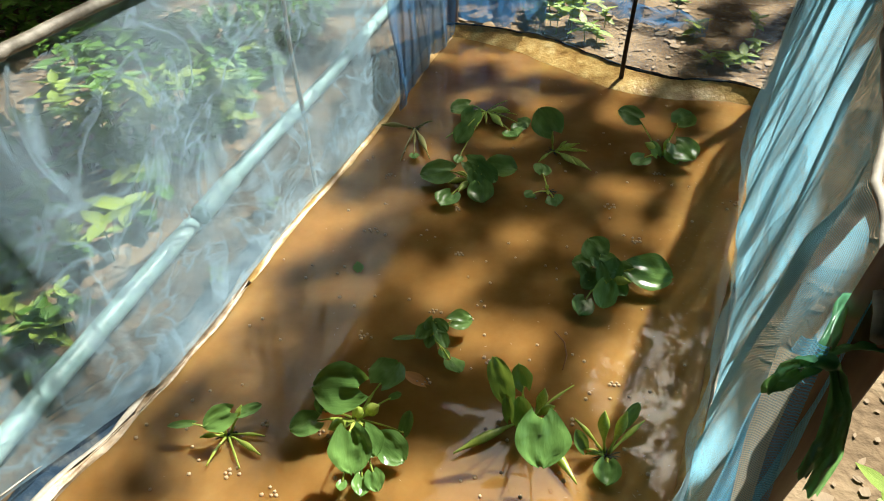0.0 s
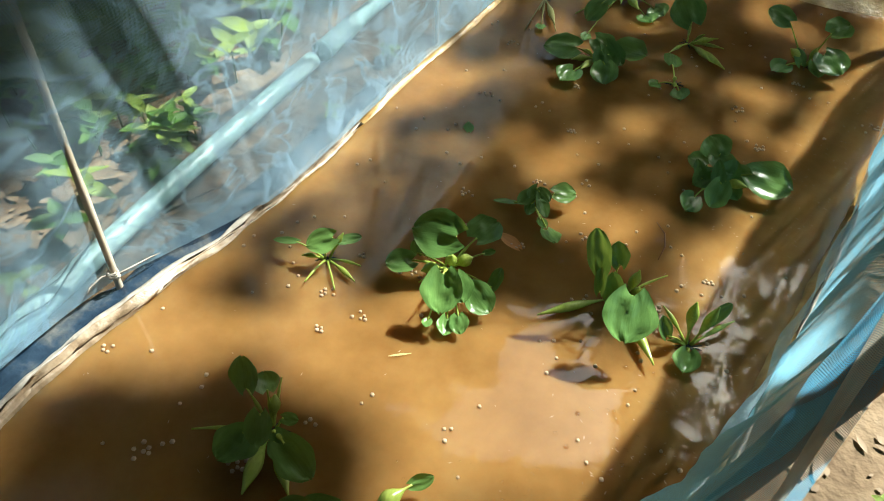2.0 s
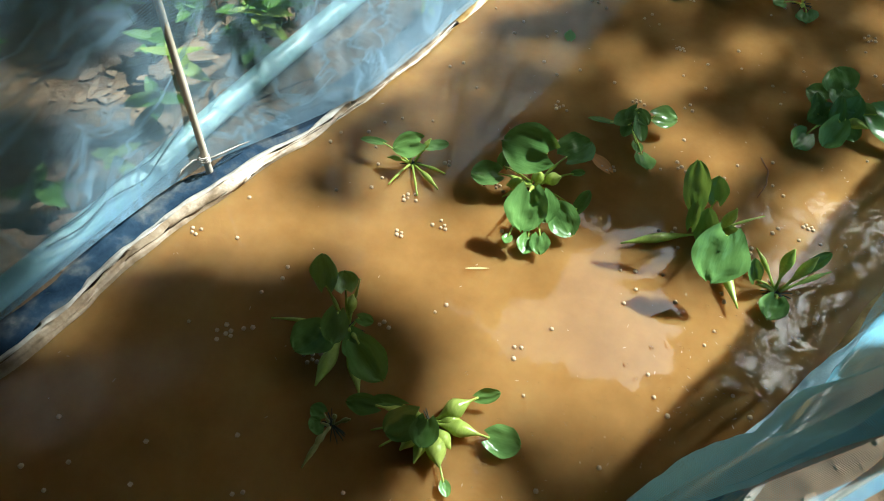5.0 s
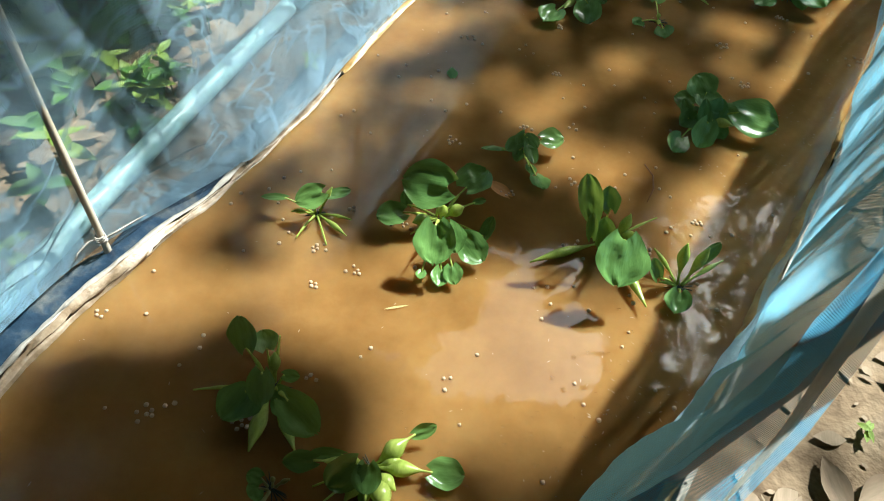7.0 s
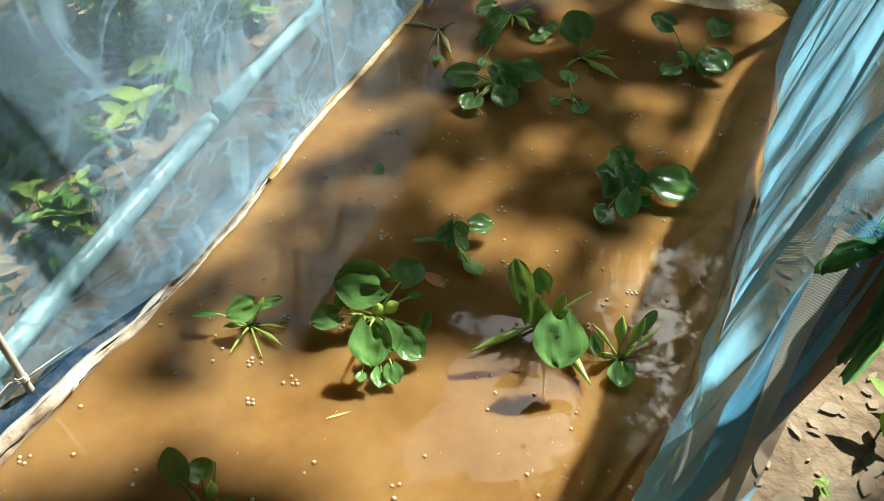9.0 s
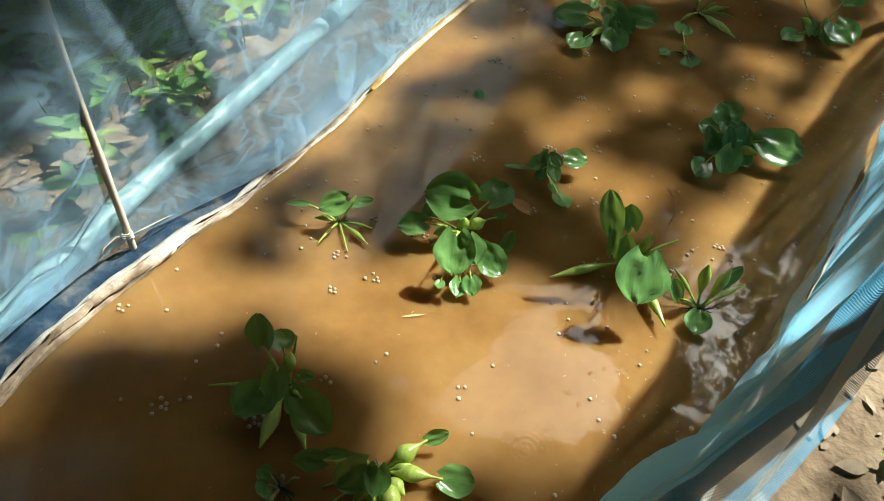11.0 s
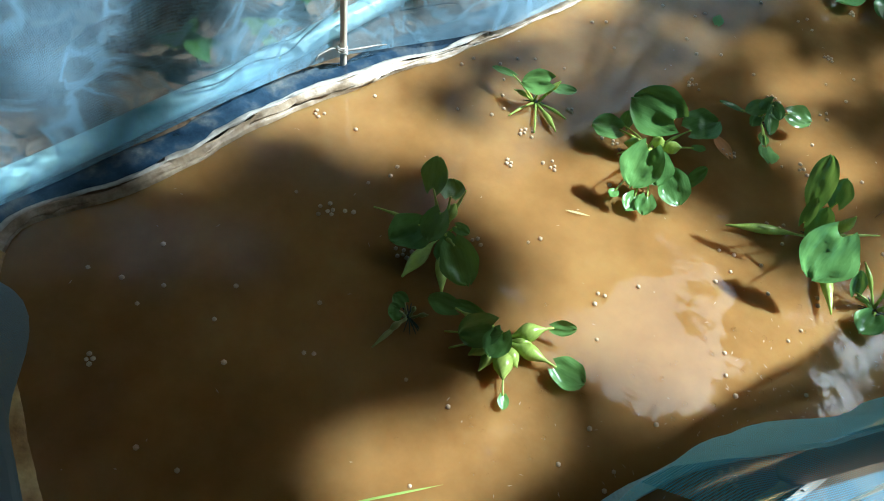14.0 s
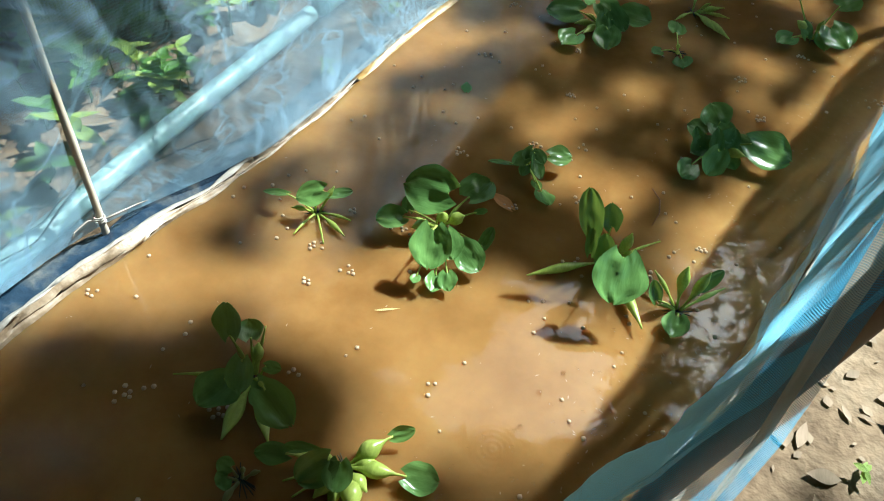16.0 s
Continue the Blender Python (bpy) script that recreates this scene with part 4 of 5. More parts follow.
water_hyacinth(-0.236, 0.323, [
    (-0.029, -0.000, 0.040, 0.027, 0.033, 20, .003), (-0.019, -0.025, 0.030, 0.022, 0.037, 20, .003), (0.004, 0.007, 0.040, 0.000, 0.000, 0, .007), (0.033, 0.017, 0.030, 0.000, 0.000, 0, .007),
    (-0.003, -0.057, 0.010, 0.000, 0.000, 0, .010), (-0.003, -0.098, 0.005, 0.000, 0.000, 0, .008)], "small wilted water hyacinth offshoot", FADED)
# ---- things afloat ----


def flat_leaf(name, x, y, length, width, turn, material, label, category, z=0.003, point=0.5, curl=0.08):
    ob = part(name, blade(bmesh.new(), length, width, curl, point, 0.05, 8, 6, x), material)
    ob.matrix_basis = pose(x, y, z, 0, 0, turn)
    return tagged(ob, label, category)


flat_leaf("fallen_leaf", 0.005, 1.20, 0.075, 0.04, 60, ORANGE, "orange fallen leaf floating beside a hyacinth", "leaf")
flat_leaf("fallen_leaf", -0.27, 1.62, 0.05, 0.035, 20, WEED, "dull green fallen leaf floating on muddy water", "leaf", 0.002)
flat_leaf("grass_blade", -0.17, 0.77, 0.05, 0.006, -60, STRAW, "short yellow grass blade floating on water", "grass")
flat_leaf("grass_blade", -0.06, 0.00, 0.16, 0.0045, -35, WEED_PALE, "long yellow-green grass blade on the water", "grass")
bb = bmesh.new()
tube(bb, [(0.33, 1.44, 0.002), (0.355, 1.40, 0.006), (0.362, 1.35, 0.006), (0.352, 1.30, 0.002)], [0.0016, 0.002, 0.002, 0.001], 5)
tagged(part("twig", bb, BROWN_WOOD), "thin curved brown twig floating on water", "twig")

# feed pellets, single and in small rafts
ball = bmesh.new()
bmesh.ops.create_icosphere(ball, subdivisions=1, radius=1.0)
bv = np.array([v.co[:] for v in ball.verts])
bf = [[v.index for v in f.verts] for f in ball.faces]
ball.free()


def grains(name, places, material, label, category):
    vs, fs = [], []
    for x, y, z, r in places:
        o = len(vs)
        vs += (bv * (r, r, r * 0.75) + (x, y, z)).tolist()
        fs += [[o + i for i in f] for f in bf]
    me = bpy.data.meshes.new(name)
    me.from_pydata(vs, [], fs)
    me.polygons.foreach_set("use_smooth", [True] * len(me.polygons))
    me.materials.append(material)
    return tagged(new(name, me), label, category, kind="stuff")


rnd = random.Random(11)


def in_pond(x, y, gap=0.03):
    return float(pond_distance(np.array([x]), np.array([y]))[0]) < -gap


spots = []
while len(spots) < 190:
    x, y = rnd.uniform(-0.9, 1.1), rnd.triangular(-0.4, 3.2, 0.7)
    if in_pond(x, y):
        spots.append((x, y))
places = [(x, y, 0.001, rnd.uniform(0.0042, 0.0062)) for x, y in spots]
for x, y in spots[::7]:
    for k in range(rnd.randint(2, 5)):
        a, far = k * 1.05 + rnd.uniform(-0.15, 0.15), rnd.choice((0.0115, 0.0115, 0.021))
        places.append((x + far * math.cos(a), y + far * math.sin(a), 0.001, rnd.uniform(0.0045, 0.006)))
grains("feed_pellets", places, PELLET, "small round tan feed pellets scattered on the water", "feed pellets")
foam = []
for cx, cy, n, s in ((0.52, 1.05, 40, 0.07), (0.40, 0.80, 70, 0.09), (0.60, 1.30, 24, 0.06), (0.12, 0.42, 30, 0.10), (0.75, 2.0, 20, 0.10), (0.28, 0.58, 60, 0.08), (0.05, 0.22, 24, 0.08)):
    for k in range(n):
        x, y = rnd.gauss(cx, s), rnd.gauss(cy, s)
        if in_pond(x, y):
            foam.append((x, y, 0.0, rnd.choice((0.0018, 0.0025, 0.0035, 0.0045, 0.006))))
# flecks of scum and husks drifting on the surface, thickest along the right rim
bits, bit_faces = [], []
while len(bits) < 4 * 520:
    if len(bits) % 3:
        y = rnd.uniform(-0.3, 2.6)
        x = 0.295 + 0.318 * y - abs(rnd.gauss(0.03, 0.16))
    else:
        x, y = rnd.uniform(-0.9, 1.1), rnd.uniform(-0.4, 3.2)
    if not in_pond(x, y):
        continue
    a, l, w = rnd.uniform(0, 6.28), rnd.uniform(0.0015, 0.006), rnd.uniform(0.0006, 0.0016)
    c, s = math.cos(a), math.sin(a)
    o = len(bits)
    bits += [(x + u * c - v * s, y + u * s + v * c, 0.0025 + 0.25 * w) for u, v in ((-l, 0), (0, -w), (l, 0.3 * w), (0.2 * l, w))]
    bit_faces.append((o, o + 1, o + 2, o + 3))
me = bpy.data.meshes.new("floating_scum")
me.from_pydata(bits, [], bit_faces)
me.materials.append(SCUM)
tagged(new("floating_scum", me), "tiny tan flecks of scum drifting on muddy water", "scum", kind="stuff")
grains("bubbles", foam, FOAM, "small clear bubbles on the muddy water", "bubbles")

# ---- litter on the soil ----
rnd = random.Random(5)
vs, fs = [], []
k = 0
while k < 6200:
    if k < 1800:
        x, y = rnd.uniform(-3.2, 2.6), rnd.uniform(-0.6, 5.6)
    else:
        x, y = (rnd.uniform(0.45, 2.2), rnd.uniform(-0.3, 5.0)) if k % 2 else (rnd.uniform(-2.4, -0.9), rnd.uniform(-0.5, 4.0))
    k += 1
    if float(pond_distance(np.array([x]), np.array([y]))[0]) < 0.10:
        continue
    size, wid, turn = 0.014 + 0.065 * rnd.random() ** 2.5, rnd.uniform(0.2, 0.8), rnd.uniform(0, 6.28)
    curl, tip = rnd.uniform(-0.2, 0.3), rnd.uniform(-0.06, 0.06)
    c, s = math.cos(turn), math.sin(turn)
    z0 = ground_height(x, y) - 0.003
    o = len(vs)
    for i, w in enumerate((0.03, 0.55, 0.92, 1.0, 0.8, 0.45, 0.02)):
        t = i / 6 - 0.5
        for e in (-1, 0, 1):
            lx, ly = e * w * size * wid * 0.5, t * size
            lz = size * (0.03 + curl * 0.35 * (abs(e) * w * 0.5) + tip * t + 0.3 * abs(curl) * t * t)
            vs.append((x + lx * c - ly * s, y + lx * s + ly * c, z0 + max(lz, -0.003)))
    for i in range(6):
        for e in range(2):
            q = o + i * 3 + e
            fs.append((q, q + 1, q + 4, q + 3))
me = bpy.data.meshes.new("leaf_litter")
me.from_pydata(vs, [], fs)
me.polygons.foreach_set("use_smooth", [True] * len(me.polygons))
me.materials.append(DRY)
tagged(new("leaf_litter", me), "curled brown and grey dry leaves on the soil", "dry leaves", kind="stuff")

# ---- weeds ----
weed_blades = [mesh_of("leaf", blade(bmesh.new(), 1.0, w, 0.12, 0.55, 0.03, 6, 4, s), m) for w, s, m in ((0.55, 1, WEED), (0.62, 2, WEED), (0.55, 3, WEED_PALE), (0.45, 4, WEED_PALE))]


def weed(x, y, high, size, pale, seed, label, pairs=3):
    r = random.Random(seed)
    z0 = ground_height(x, y)
    w = thing("weed", (x, y, z0 - 0.01), label, "weed", "weeds on the soil")
    lean = Vector((r.uniform(-0.2, 0.2), r.uniform(-0.2, 0.2), 1)) * high
    bb = bmesh.new()
    tube(bb, [lean * (k / 4) for k in range(5)], [0.0028, 0.0025, 0.0022, 0.0018, 0.001], 5)
    part("stem", bb, WEED, w)
    n = 0
    for p in range(pairs):
        u = 0.45 + 0.55 * (p + 1) / pairs
        a0 = r.uniform(0, 3.14)
        for q in range(2 if p < pairs - 1 else 3):
            a = a0 + q * (3.14 if p < pairs - 1 else 2.09) + r.uniform(-0.3, 0.3)
            s = size * r.uniform(0.7, 1.15)
            ob = new("leaf", weed_blades[(2 if pale else 0) + n % 2])
            n += 1
            ob.parent = w
            ob.matrix_basis = Matrix.Translation(lean * u) @ pose(0, 0, 0, r.uniform(-20, 25), r.uniform(-12, 12), math.degrees(a)) @ Matrix.Diagonal((s, s, s, 1))
    return w


rnd = random.Random(21)
spots = []
while len(spots) < 900:
    x, y = -0.98 - 2.4 * rnd.random() ** 1.3, rnd.uniform(0.35, 5.0)
    if noise.noise(Vector((x * 1.3, y * 1.3, 8))) > -0.22 + 0.25 * (x > -1.15) + 0.25 * (y < 1.5):
        spots.append((x, y, rnd.random() < 0.4, rnd.uniform(0.04, 0.16), rnd.uniform(0.05, 0.10)))
spots.sort(key=lambda p: (p[0] + 0.9) ** 2 + (p[1] - 1.4) ** 2)
for count, (x, y, pale, high, size) in enumerate(spots[:215]):
    weed(x, y, high, size, pale, count, "pale yellow-green broadleaf weed on dry soil" if pale else "dark green broadleaf weed on dry soil", rnd.randint(2, 4))
# the rest grows as one low carpet
vs, fs = [], []
for x, y, pale, high, size in spots[215:]:
    for q in range(rnd.randint(5, 9)):
        a, tip = rnd.uniform(0, 6.28), rnd.uniform(-0.3, 0.3)
        s, z = size * rnd.uniform(0.6, 1.1), ground_height(x, y) + high * rnd.uniform(0.4, 1.0)
        c, d = math.cos(a), math.sin(a)
        o = len(vs)
        for t, w in ((0.0, 0.02), (0.3, 0.26), (0.6, 0.27), (0.85, 0.15), (1.0, 0.01)):
            for e in (-1, 0, 1):
                lx, ly, lz = e * w * s, (t + 0.1) * s, s * (0.10 * abs(e) * w * 4 + tip * t - 0.25 * t * t)
                vs.append((x + ly * c - lx * d, y + ly * d + lx * c, z + lz))
        fs += [(o + i * 3 + e, o + i * 3 + e + 1, o + i * 3 + e + 4, o + i * 3 + e + 3) for i in range(4) for e in range(2)]
me = bpy.data.meshes.new("weed_carpet")
me.from_pydata(vs, [], fs)
me.polygons.foreach_set("use_smooth", [True] * len(me.polygons))
me.materials.append(WEED)
tagged(new("weed_carpet", me), "low carpet of green broadleaf weeds on dry soil", "weeds", kind="stuff")
for n, (x, y) in enumerate(((-1.39, 2.53), (-1.41, 1.76), (-1.27, 2.22), (-1.43, 1.66), (-1.16, 1.91), (-0.66, 1.91), (-0.68, 1.51), (-2.0, 3.4), (-1.5, 2.4), (-1.7, 1.5), (-1.62, 1.35), (-1.30, 2.65))):
    weed(x, y, 0.05 if x > -0.8 else 0.14, 0.05 if x > -0.8 else 0.11, True, 700 + n, "bright yellow-green broadleaf weed outside the net", 3)
for n, (x, y, h, s) in enumerate(((0.29, 3.70, 0.14, 0.11), (0.44, 3.63, 0.10, 0.10), (0.20, 3.76, 0.12, 0.11), (0.26, 3.82, 0.20, 0.12), (0.37, 3.74, 0.14, 0.11), (0.50, 3.62, 0.06, 0.08), (0.35, 3.86, 0.20, 0.12), (1.10, 3.38, 0.08, 0.08), (1.01, 3.76, 0.08, 0.08), (1.28, 3.54, 0.08, 0.07))):
    weed(x, y, h, s, True, 800 + n, "bright green broadleaf weed behind the far rim", 4)
for n, (x, y, h, s) in enumerate(((0.20, 4.0, 0.22, 0.11), (0.28, 4.15, 0.24, 0.12), (0.42, 3.95, 0.18, 0.10), (0.10, 4.1, 0.2, 0.10), (0.05, 4.35, 0.22, 0.10), (0.36, 4.35, 0.2, 0.11), (0.55, 3.85, 0.10, 0.07), (-0.15, 4.1, 0.25, 0.11), (-0.02, 3.95, 0.20, 0.1),
                                 (1.10, 3.35, 0.06, 0.07), (1.18, 3.42, 0.06, 0.08), (1.02, 3.40, 0.05, 0.07), (1.30, 3.75, 0.12, 0.07), (0.95, 4.05, 0.16, 0.08), (1.05, 4.4, 0.12, 0.07), (0.72, 4.6, 0.1, 0.06))):
    weed(x, y, h, s, True, 300 + n, "bright green broadleaf weed behind the far rim", 4)
for n, (x, y, h, s) in enumerate(((1.02, 0.98, 0.10, 0.075), (1.10, 1.06, 0.08, 0.07), (0.98, 0.52, 0.10, 0.08), (0.90, 0.40, 0.08, 0.08), (0.86, 0.80, 0.03, 0.03), (1.25, 1.4, 0.1, 0.06), (0.80, 0.18, 0.10, 0.09))):
    weed(x, y, h, s, True, 400 + n, "pale green seedling among dry leaves", 2)

for n in range(46):
    x, y = rnd.uniform(-1.95, -1.03), rnd.uniform(1.25, 3.1)
    weed(x, y, rnd.uniform(0.06, 0.16), rnd.uniform(0.09, 0.13), n % 3 == 0, 900 + n, "broad-leaved green weed close outside the net", rnd.randint(2, 3))
for n, (x, y) in enumerate(((-1.38, 1.05), (-1.20, 1.10), (-1.10, 0.93), (-1.06, 0.78), (-1.62, 1.15), (-1.08, 0.46), (-0.985, 0.60))):
    weed(x, y, 0.09, 0.085, n % 2 == 0, 960 + n, "sparse broad-leaved weed behind the pipe", 2)

# a thin dark vine trailing over the pipe, and a twig beside it
bb = bmesh.new()
vine = along([(-0.951, 0.339, 0.070), (-0.925, 0.418, 0.066), (-0.930, 0.505, 0.072), (-0.905, 0.590, 0.060), (-0.920, 0.672, 0.072), (-0.935, 0.765, 0.075), (-0.960, 0.830, 0.068)], 0.015)
tube(bb, vine, [0.0022] * len(vine), 5)
vine = along([(-0.975, 0.36, 0.064), (-0.945, 0.45, 0.072), (-0.960, 0.55, 0.066), (-0.925, 0.64, 0.070), (-0.950, 0.72, 0.066)], 0.015)
tube(bb, vine, [0.0018] * len(vine), 5)
tagged(part("trailing_vine", bb, ROOT), "thin dark vine trailing over the pipe", "vine")
bb = bmesh.new()
tube(bb, [(-0.885, 0.960, 0.012), (-0.848, 1.021, 0.020), (-0.822, 1.080, 0.016), (-0.800, 1.112, 0.010)], [0.003, 0.004, 0.0035, 0.001], 6)
tagged(part("twig", bb, DARK_WOOD), "dark twig lying between pipe and pond", "twig")

# a few broad dry leaves lying by the pipe
for x, y, l, w, a in ((-1.02, 0.78, 0.11, 0.07, 40), (-1.10, 0.70, 0.08, 0.06, 120), (-1.0, 0.98, 0.07, 0.05, 200), (-1.16, 1.0, 0.10, 0.05, 300), (0.80, 0.62, 0.10, 0.06, 20), (0.9, 0.7, 0.09, 0.06, 130), (0.95, 3.32, 0.05, 0.03, 80)):
    flat_leaf("dry_leaf", x, y, l, w, a, DRY, "broad dry brown leaf on the soil", "leaf", ground_height(x, y) + 0.008, 0.4, 0.2)

# dry vine caught high on the left net
bb = bmesh.new()
tube(bb, [(-0.655, 1.70, 0.98), (-0.645, 1.72, 0.93), (-0.638, 1.76, 0.90), (-0.628, 1.80, 0.85), (-0.615, 1.84, 0.83)], [0.002, 0.003, 0.0025, 0.003, 0.0012], 6)
tagged(part("dry_vine", bb, STRAW), "pale dry vine caught on the net", "vine")
bb = bmesh.new()
tube(bb, [(-0.836, 0.708, 0.050), (-0.815, 0.745, 0.052), (-0.800, 0.790, 0.046), (-0.792, 0.815, 0.040)], [0.0026, 0.0026, 0.0022, 0.001], 5)
tube(bb, [(-0.836, 0.706, 0.055), (-0.852, 0.690, 0.060), (-0.862, 0.655, 0.052), (-0.858, 0.640, 0.046)], [0.0026, 0.0026, 0.0022, 0.001], 5)
ring = [Vector((-0.836, 0.708, 0.05)) + Vector((math.cos(a), math.sin(a), 0.10 * a - 0.3)) * 0.011 for a in np.linspace(0, 18.8, 40)]
tube(bb, ring, [0.0022] * 40, 5)
tagged(part("string", bb, PALE_HEM), "pale string knotted round the bamboo stick", "string")

# ---- the trees that shade the pond, all out of view ----
# crown leaves are left out to light these pond patches: centre, half sizes, turn
GAPS = [(-0.72, 0.62, 0.20, 0.34, 12), (-0.80, 0.26, 0.09, 0.16, 10), (-0.02, 0.74, 0.40, 0.24, 10), (0.08, 0.66, 0.20, 0.20, 0), (-0.05, 0.15, 0.29, 0.12, 52), (-0.70, 0.12, 0.07, 0.08, 0),
        (0.21, 1.42, 0.14, 0.13, 0), (-0.45, 0.93, 0.12, 0.11, 0), (-0.38, 0.75, 0.17, 0.10, -15), (-0.19, 1.00, 0.11, 0.11, 0), (0.80, 2.68, 0.22, 0.07, -20), (0.60, 2.25, 0.10, 0.14, 0), (-0.46, 1.82, 0.12, 0.20, 0), (-0.58, 1.36, 0.08, 0.24, 8), (-0.06, 0.44, 0.13, 0.10, 0), (0.20, 0.82, 0.15, 0.20, -18)]
DEEP = [(-0.48, 0.10, 0.42, 0.42, 0), (-0.62, -0.2, 0.4, 0.2, 0), (-0.30, 0.42, 0.17, 0.14, 20)]
# large crown opening before the pond, at 5.4 m, cut to mirror sky glare
GLARE_OPENING = [(0.22, 4.40, 0.85, 0.95, 0), (-0.45, 3.75, 0.50, 0.55, 0), (-1.25, 3.60, 0.30, 0.22, 0), (-0.32, 2.35, 0.20, 0.42, 0), (1.45, 5.10, 0.20, 0.18, 0), (0.0, 5.5, 0.7, 0.25, 0)]
rs = np.random.RandomState(3)


def in_any(ovals, x, y, more=0.0):
    hitany = np.zeros(len(x), bool)
    for ox, oy, a, b_, turn in ovals:
        t = radians(turn)
        u, v = (x - ox) * math.cos(t) + (y - oy) * math.sin(t), -(x - ox) * math.sin(t) + (y - oy) * math.cos(t)
        hitany |= (u / (a + more)) ** 2 + (v / (b_ + more)) ** 2 < 1
    return hitany


def rough_noise(x, y, scale, seed):
    return np.array([noise.noise(Vector((a * scale, c * scale, seed))) + 0.5 * noise.noise(Vector((a * scale * 2.3, c * scale * 2.3, seed + 3))) for a, c in zip(x, y)])


def sun_foot(x, y, z):
    """Where the shadow of a leaf falls."""
    return x - z * SUN.x / SUN.z, y - z * SUN.y / SUN.z


def in_glare_opening(x, y, z):
    # scaled about the camera's mean place so glare mirrors there; widens upwards
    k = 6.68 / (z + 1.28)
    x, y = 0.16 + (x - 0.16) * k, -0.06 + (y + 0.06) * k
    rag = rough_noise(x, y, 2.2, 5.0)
    return in_any(GLARE_OPENING, x + 0.22 * rag, y + 0.15 * rag) & (rag > -0.62)


def lit(px, py):
    """Where the pond and the soil lie in sunlight."""
    n = len(px)

    def patchy(where, scale, seed, least):
        out = np.zeros(n, bool)
        out[where] = rough_noise(px[where], py[where], scale, seed) > least
        return out
    edge_left = np.interp(py, [p[1] for p in LEFT], [p[0] for p in LEFT])
    edge_right = 0.295 + 0.318 * py
    rows_in = (py > -0.7) & (py < 4.8)
    left_side = rows_in & (px > -3.5) & (px < edge_left + 0.03)
    beside = left_side & (px > edge_left - 0.66)
    right_strip = rows_in & (px > edge_right - np.where((py > 0.12) & (py < 0.55), 0.10, 0.255)) & (px < edge_right + 0.25)
    right_side = rows_in & (px > edge_right - 0.05) & (px < 3.0)
    far_side = (py > 3.25) & (py < 6) & (px > -0.5) & (px < 2.5)
    pond = rows_in & (px > edge_left) & (px < edge_right) & (py < 3.4)
    out = pond & in_any(GAPS, px, py)
    out |= patchy(beside & (py > 1.3), 1.7, 4, -0.30) | (beside & (py > 0.30) & (py <= 1.3) & ((py > 0.65) | (px > edge_left - 0.38))) | patchy(beside & (py <= 0.30) & (px > edge_left - 0.34), 3.0, 4, -0.1)
    out |= patchy(left_side & ~beside & (py > 2.2), 1.7, 4, -0.10) | patchy(left_side & ~beside & (py <= 2.2), 2.6, 4, 0.15)
    out |= patchy(right_strip, 2.0, 14, -0.62) | ((py > -0.9) & (py < 0.12) & (px > edge_right - np.where(py < 0.02, 0.32, 0.20)) & (px < edge_right + 0.2))
    out |= patchy(right_side | far_side, 1.8, 24, -0.50)
    out |= patchy(pond & (px < edge_right - 0.55) & (py < 1.15) & ~in_any(DEEP, px, py), 2.6, 34, 0.40)
    out |= pond & (rs.rand(n) < np.where(py > 1.2, 0.34, 0.28))
    out |= in_any([(-1.05, -0.12, 0.28, 0.20, 0), (0.60, 3.30, 0.62, 0.28, -28), (1.15, 3.05, 0.25, 0.2, 0)], px, py)
    out &= ~(pond & in_any(DEEP, px, py))
    out |= pond & in_any(GAPS[1:2] + GAPS[4:6], px, py)
    wobble = 0.05 * rough_noise(px, py, 4.0, 6)
    return out & ~((px > edge_right - 0.47 + wobble) & (px < edge_right - 0.255) & (py > 1.6) & (rs.rand(n) < 0.85))


def foliage(cx, cy, cz, small, large):
    """A mesh of single leaves at the given places."""
    n = len(cx)
    yaw, dip, size = rs.uniform(0, 6.28, n), rs.uniform(-0.6, 0.6, n), rs.uniform(small, large, n)
    ax = np.stack([np.cos(yaw) * np.cos(dip), np.sin(yaw) * np.cos(dip), np.sin(dip)], 1) * size[:, None]
    bx = np.stack([-np.sin(yaw), np.cos(yaw), rs.uniform(-0.4, 0.4, n)], 1) * size[:, None] * 0.55
    mid = np.stack([cx, cy, cz], 1)
    verts = np.stack([mid - ax, mid + bx, mid + ax, mid - bx], 1).reshape(-1, 3)
    me = bpy.data.meshes.new("crown")
    me.from_pydata(verts.tolist(), [], [(i * 4, i * 4 + 1, i * 4 + 2, i * 4 + 3) for i in range(n)])
    me.materials.append(TREE_LEAF)
    return me


N = 150000
cx, cy, cz = rs.uniform(-11, 13, N), rs.uniform(-9, 17, N), rs.uniform(4.6, 6.2, N)
keep = ~lit(*sun_foot(cx, cy, cz)) & ~in_glare_opening(cx, cy, cz)
cx, cy, cz = cx[keep], cy[keep], cz[keep]
# extra leaves added to the crown to darken the near corner
for ox, oy, a, b_, _ in DEEP:
    k = int(20000 * a * b_)
    u, v, w = rs.uniform(-1, 1, k), rs.uniform(-1, 1, k), rs.uniform(4.6, 6.2, k)
    gx_, gy_ = ox + u * a, oy + v * b_
    qx, qy = gx_ + w * SUN.x / SUN.z, gy_ + w * SUN.y / SUN.z
    ok = (u * u + v * v < 1) & ~in_any(GAPS, gx_, gy_) & ~in_glare_opening(qx, qy, w) & (gx_ > np.interp(gy_, [p[1] for p in LEFT], [p[0] for p in LEFT]))
    cx, cy, cz = np.r_[cx, qx[ok]], np.r_[cy, qy[ok]], np.r_[cz, w[ok]]
tree = thing("tree", (4.2, 7.6, 0), "tall broadleaf tree whose crown shades the pond", "tree")
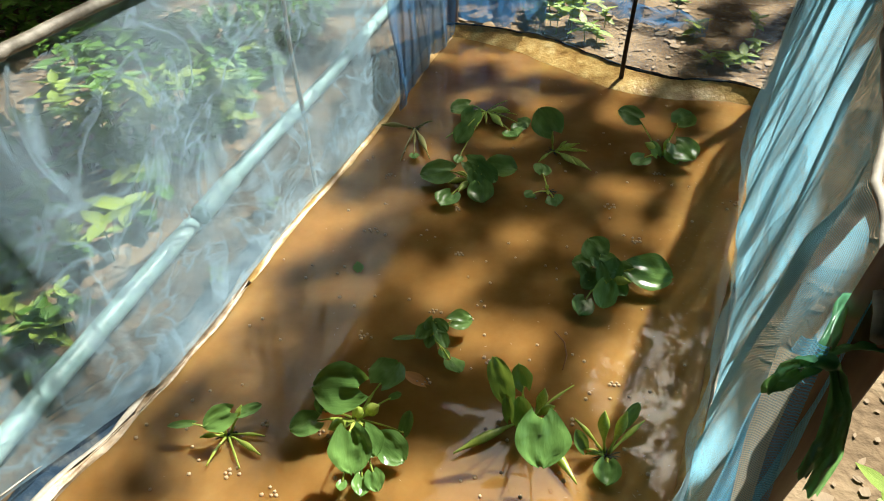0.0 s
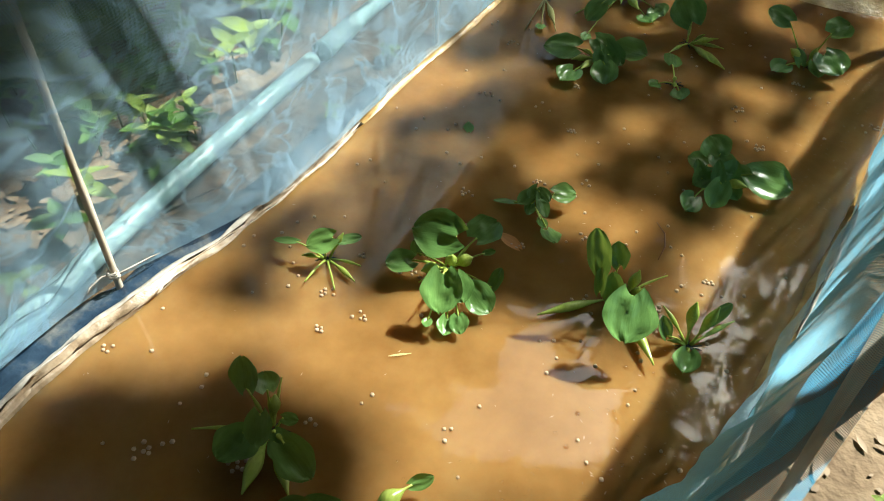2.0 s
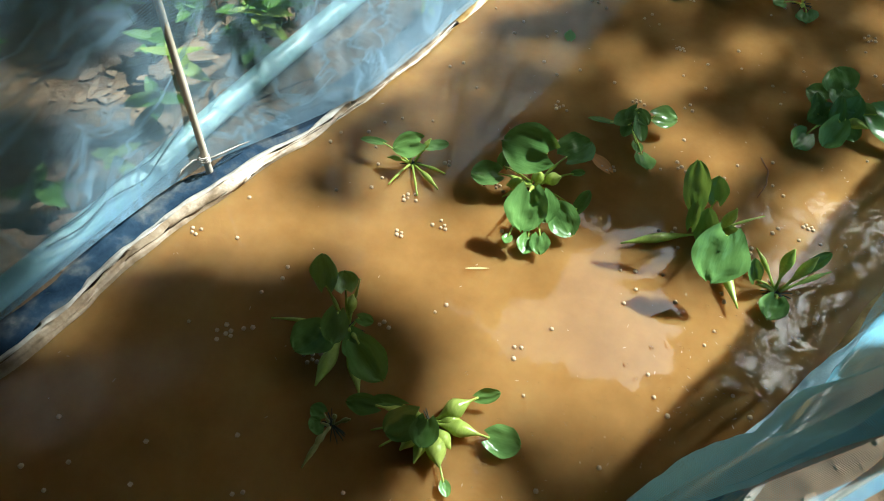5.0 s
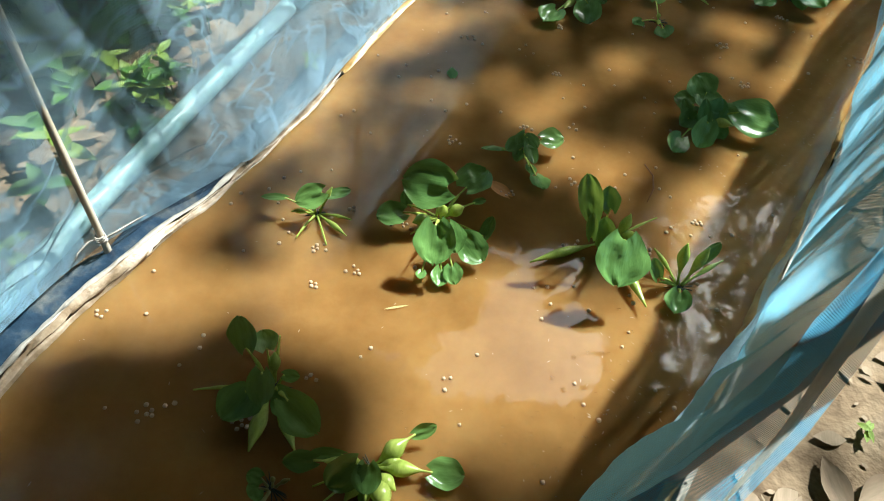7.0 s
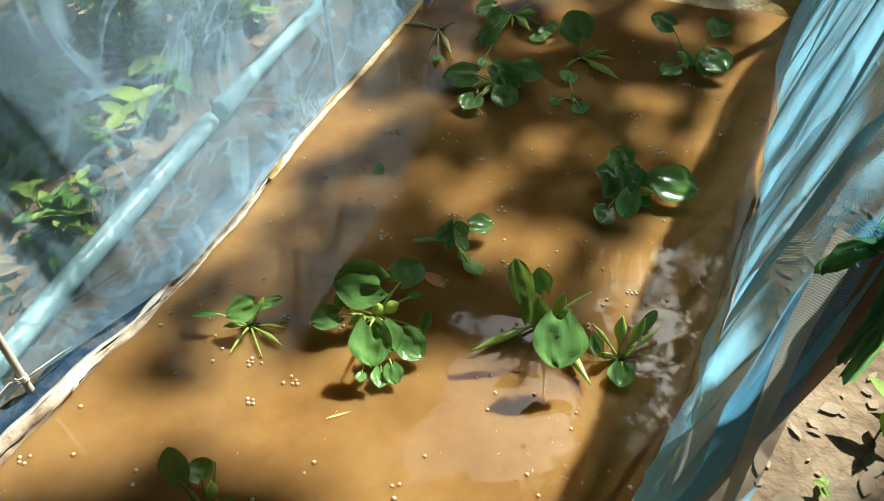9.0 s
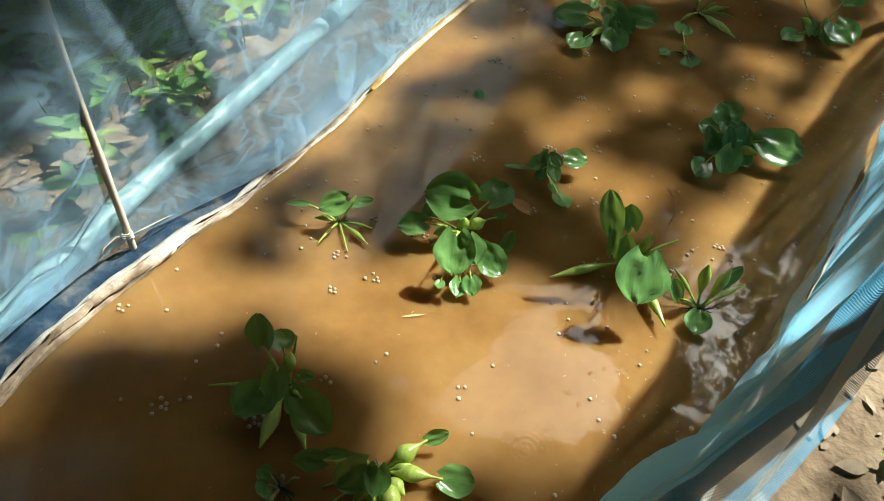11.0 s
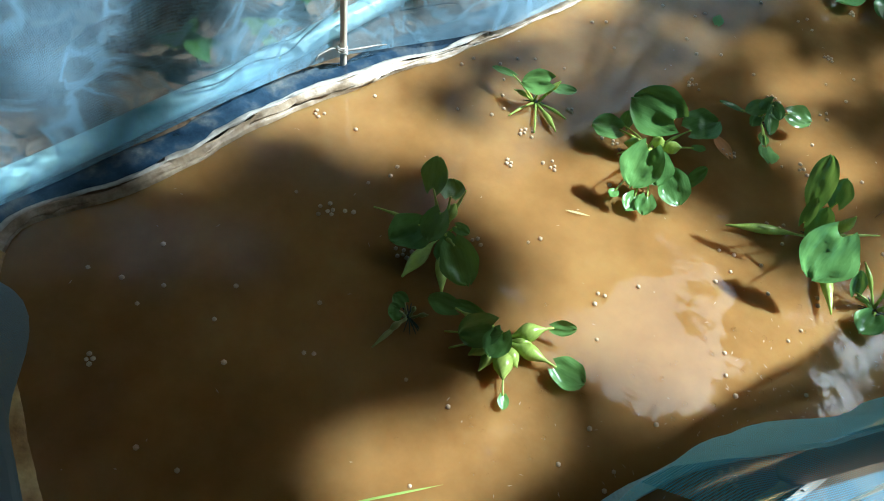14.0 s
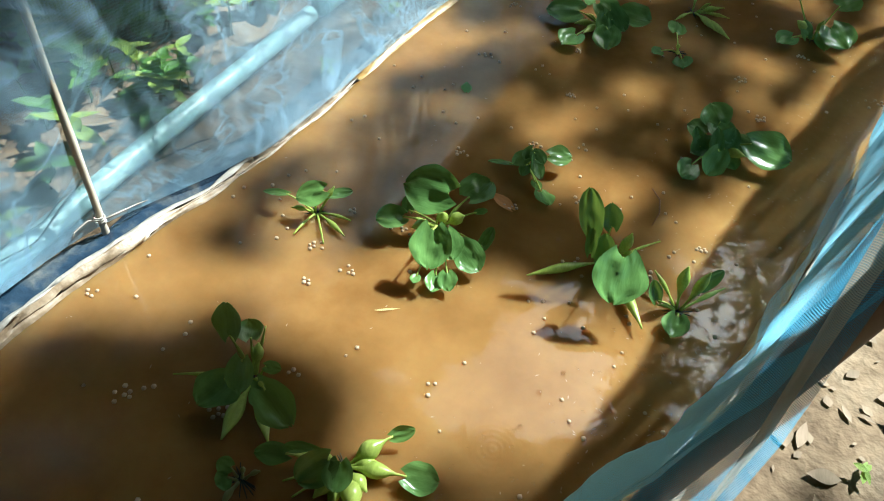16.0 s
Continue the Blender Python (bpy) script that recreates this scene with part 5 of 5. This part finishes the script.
place_in(tree, tagged(new("crown", foliage(cx, cy, cz, 0.08, 0.14)), "dense green crown with gaps", kind="stuff"))
# upper leaf layer added to block skylight, over all but the lit plot
N = 38000
cx, cy, cz = rs.uniform(-11, 13, N), rs.uniform(-9, 17, N), rs.uniform(6.8, 8.2, N)
fx, fy = sun_foot(cx, cy, cz)
plot = (fy > -0.4) & (fy < 4.6) & (fx > np.where(fy < 0.95, -1.7, np.where(fy < 2.2, -1.4, -2.4))) & (fx < 1.25 + 0.32 * fy) & ~(in_any(DEEP, fx, fy, -0.15) & ~in_any(GAPS, fx, fy, 0.15))
keep = ~plot & ~in_glare_opening(cx, cy, cz)
place_in(tree, tagged(new("crown", foliage(cx[keep], cy[keep], cz[keep], 0.22, 0.38)), "added upper crown leaves blocking skylight", kind="stuff"))
# leaves added over the plot to keep stray sky glare off the water
N = 5000
cx, cy, cz = rs.uniform(0.8, 5.5, N), rs.uniform(4.0, 11.0, N), rs.uniform(7.0, 8.2, N)
fx, fy = sun_foot(cx, cy, cz)
keep = ~lit(fx, fy) & ~in_glare_opening(cx, cy, cz) & ((fy < 0.55) | (fx < -1.1))
place_in(tree, tagged(new("crown", foliage(cx[keep], cy[keep], cz[keep], 0.11, 0.16)), "added leaf layer blocking sky glare over the plot", kind="stuff"))
# unseen tree added beside the pond to keep the weeds there in shade
young = thing("added_shade_tree", (-2.3, 1.75, 0), "unseen tree added to shade the weeds outside the net", "tree")
N = 900
cz = rs.uniform(1.9, 2.5, N)
cx, cy = rs.uniform(-3.6, -1.65, N) + cz * SUN.x / SUN.z, rs.uniform(-0.6, 1.5, N) + cz * SUN.y / SUN.z
keep = rough_noise(cx, cy, 2.4, 17) > -0.45
place_in(young, tagged(new("crown", foliage(cx[keep], cy[keep], cz[keep], 0.06, 0.10)), "loose spreading crown", kind="stuff"))
bb = bmesh.new()
tube(bb, [(0, 0, -0.05), (0.03, 0.02, 0.7), (0.0, 0.08, 1.4), (0.08, 0.15, 2.2)], [0.035, 0.030, 0.024, 0.010], 10)
part("trunk", bb, BARK, young)
for a in (0.3, 1.6, 2.8, 4.0, 5.2):
    bb = bmesh.new()
    d = Vector((math.cos(a), math.sin(a), 0))
    tube(bb, [(0.0, 0.06, 1.2), Vector((0, 0.1, 1.7)) + d * 0.35, Vector((0, 0.1, 2.1)) + d * 0.9], [0.016, 0.012, 0.005], 6)
    part("limb", bb, BARK, young)
bb = bmesh.new()
tube(bb, [(0, 0, -0.1), (0.05, 0.0, 1.5), (-0.1, -0.1, 3.2), (-0.4, -0.3, 4.8), (-0.7, -0.6, 6.0)], [0.24, 0.19, 0.16, 0.12, 0.06], 14)
part("trunk", bb, BARK, tree)
for a, reach in ((0.4, 4.0), (1.7, 4.5), (2.9, 4.5), (3.25, 5.5), (4.9, 6.0), (5.6, 4.5)):
    bb = bmesh.new()
    d = Vector((math.cos(a), math.sin(a), 0))
    tube(bb, [(-0.1, -0.1, 3.0), Vector((0, 0, 4.4)) + d * reach * 0.3, Vector((0, 0, 5.2)) + d * reach * 0.65, Vector((0, 0, 5.6)) + d * reach], [0.09, 0.07, 0.045, 0.015], 8)
    part("limb", bb, BARK, tree)

# unseen hedge of trees round the plot, added to block the low sky
rs = np.random.RandomState(9)
N = 60000
ang, rad, hz = rs.uniform(0, 6.283, N), rs.uniform(13, 17, N), rs.uniform(0.1, 9.0, N)
mid = np.stack([rad * np.cos(ang), 3 + rad * np.sin(ang), hz], 1)
u = rs.normal(size=(N, 3))
u /= np.linalg.norm(u, axis=1)[:, None]
v = np.cross(u, rs.normal(size=(N, 3)))
v /= np.linalg.norm(v, axis=1)[:, None]
s = rs.uniform(0.20, 0.42, N)[:, None]
verts = np.stack([mid - u * s, mid + v * s * 0.5, mid + u * s, mid - v * s * 0.5], 1).reshape(-1, 3)
me = bpy.data.meshes.new("far_woods")
me.from_pydata(verts.tolist(), [], [(i * 4, i * 4 + 1, i * 4 + 2, i * 4 + 3) for i in range(N)])
me.materials.append(TREE_LEAF)
tagged(new("far_woods", me), "dense green trees added out of view round the plot", "woods", kind="stuff")
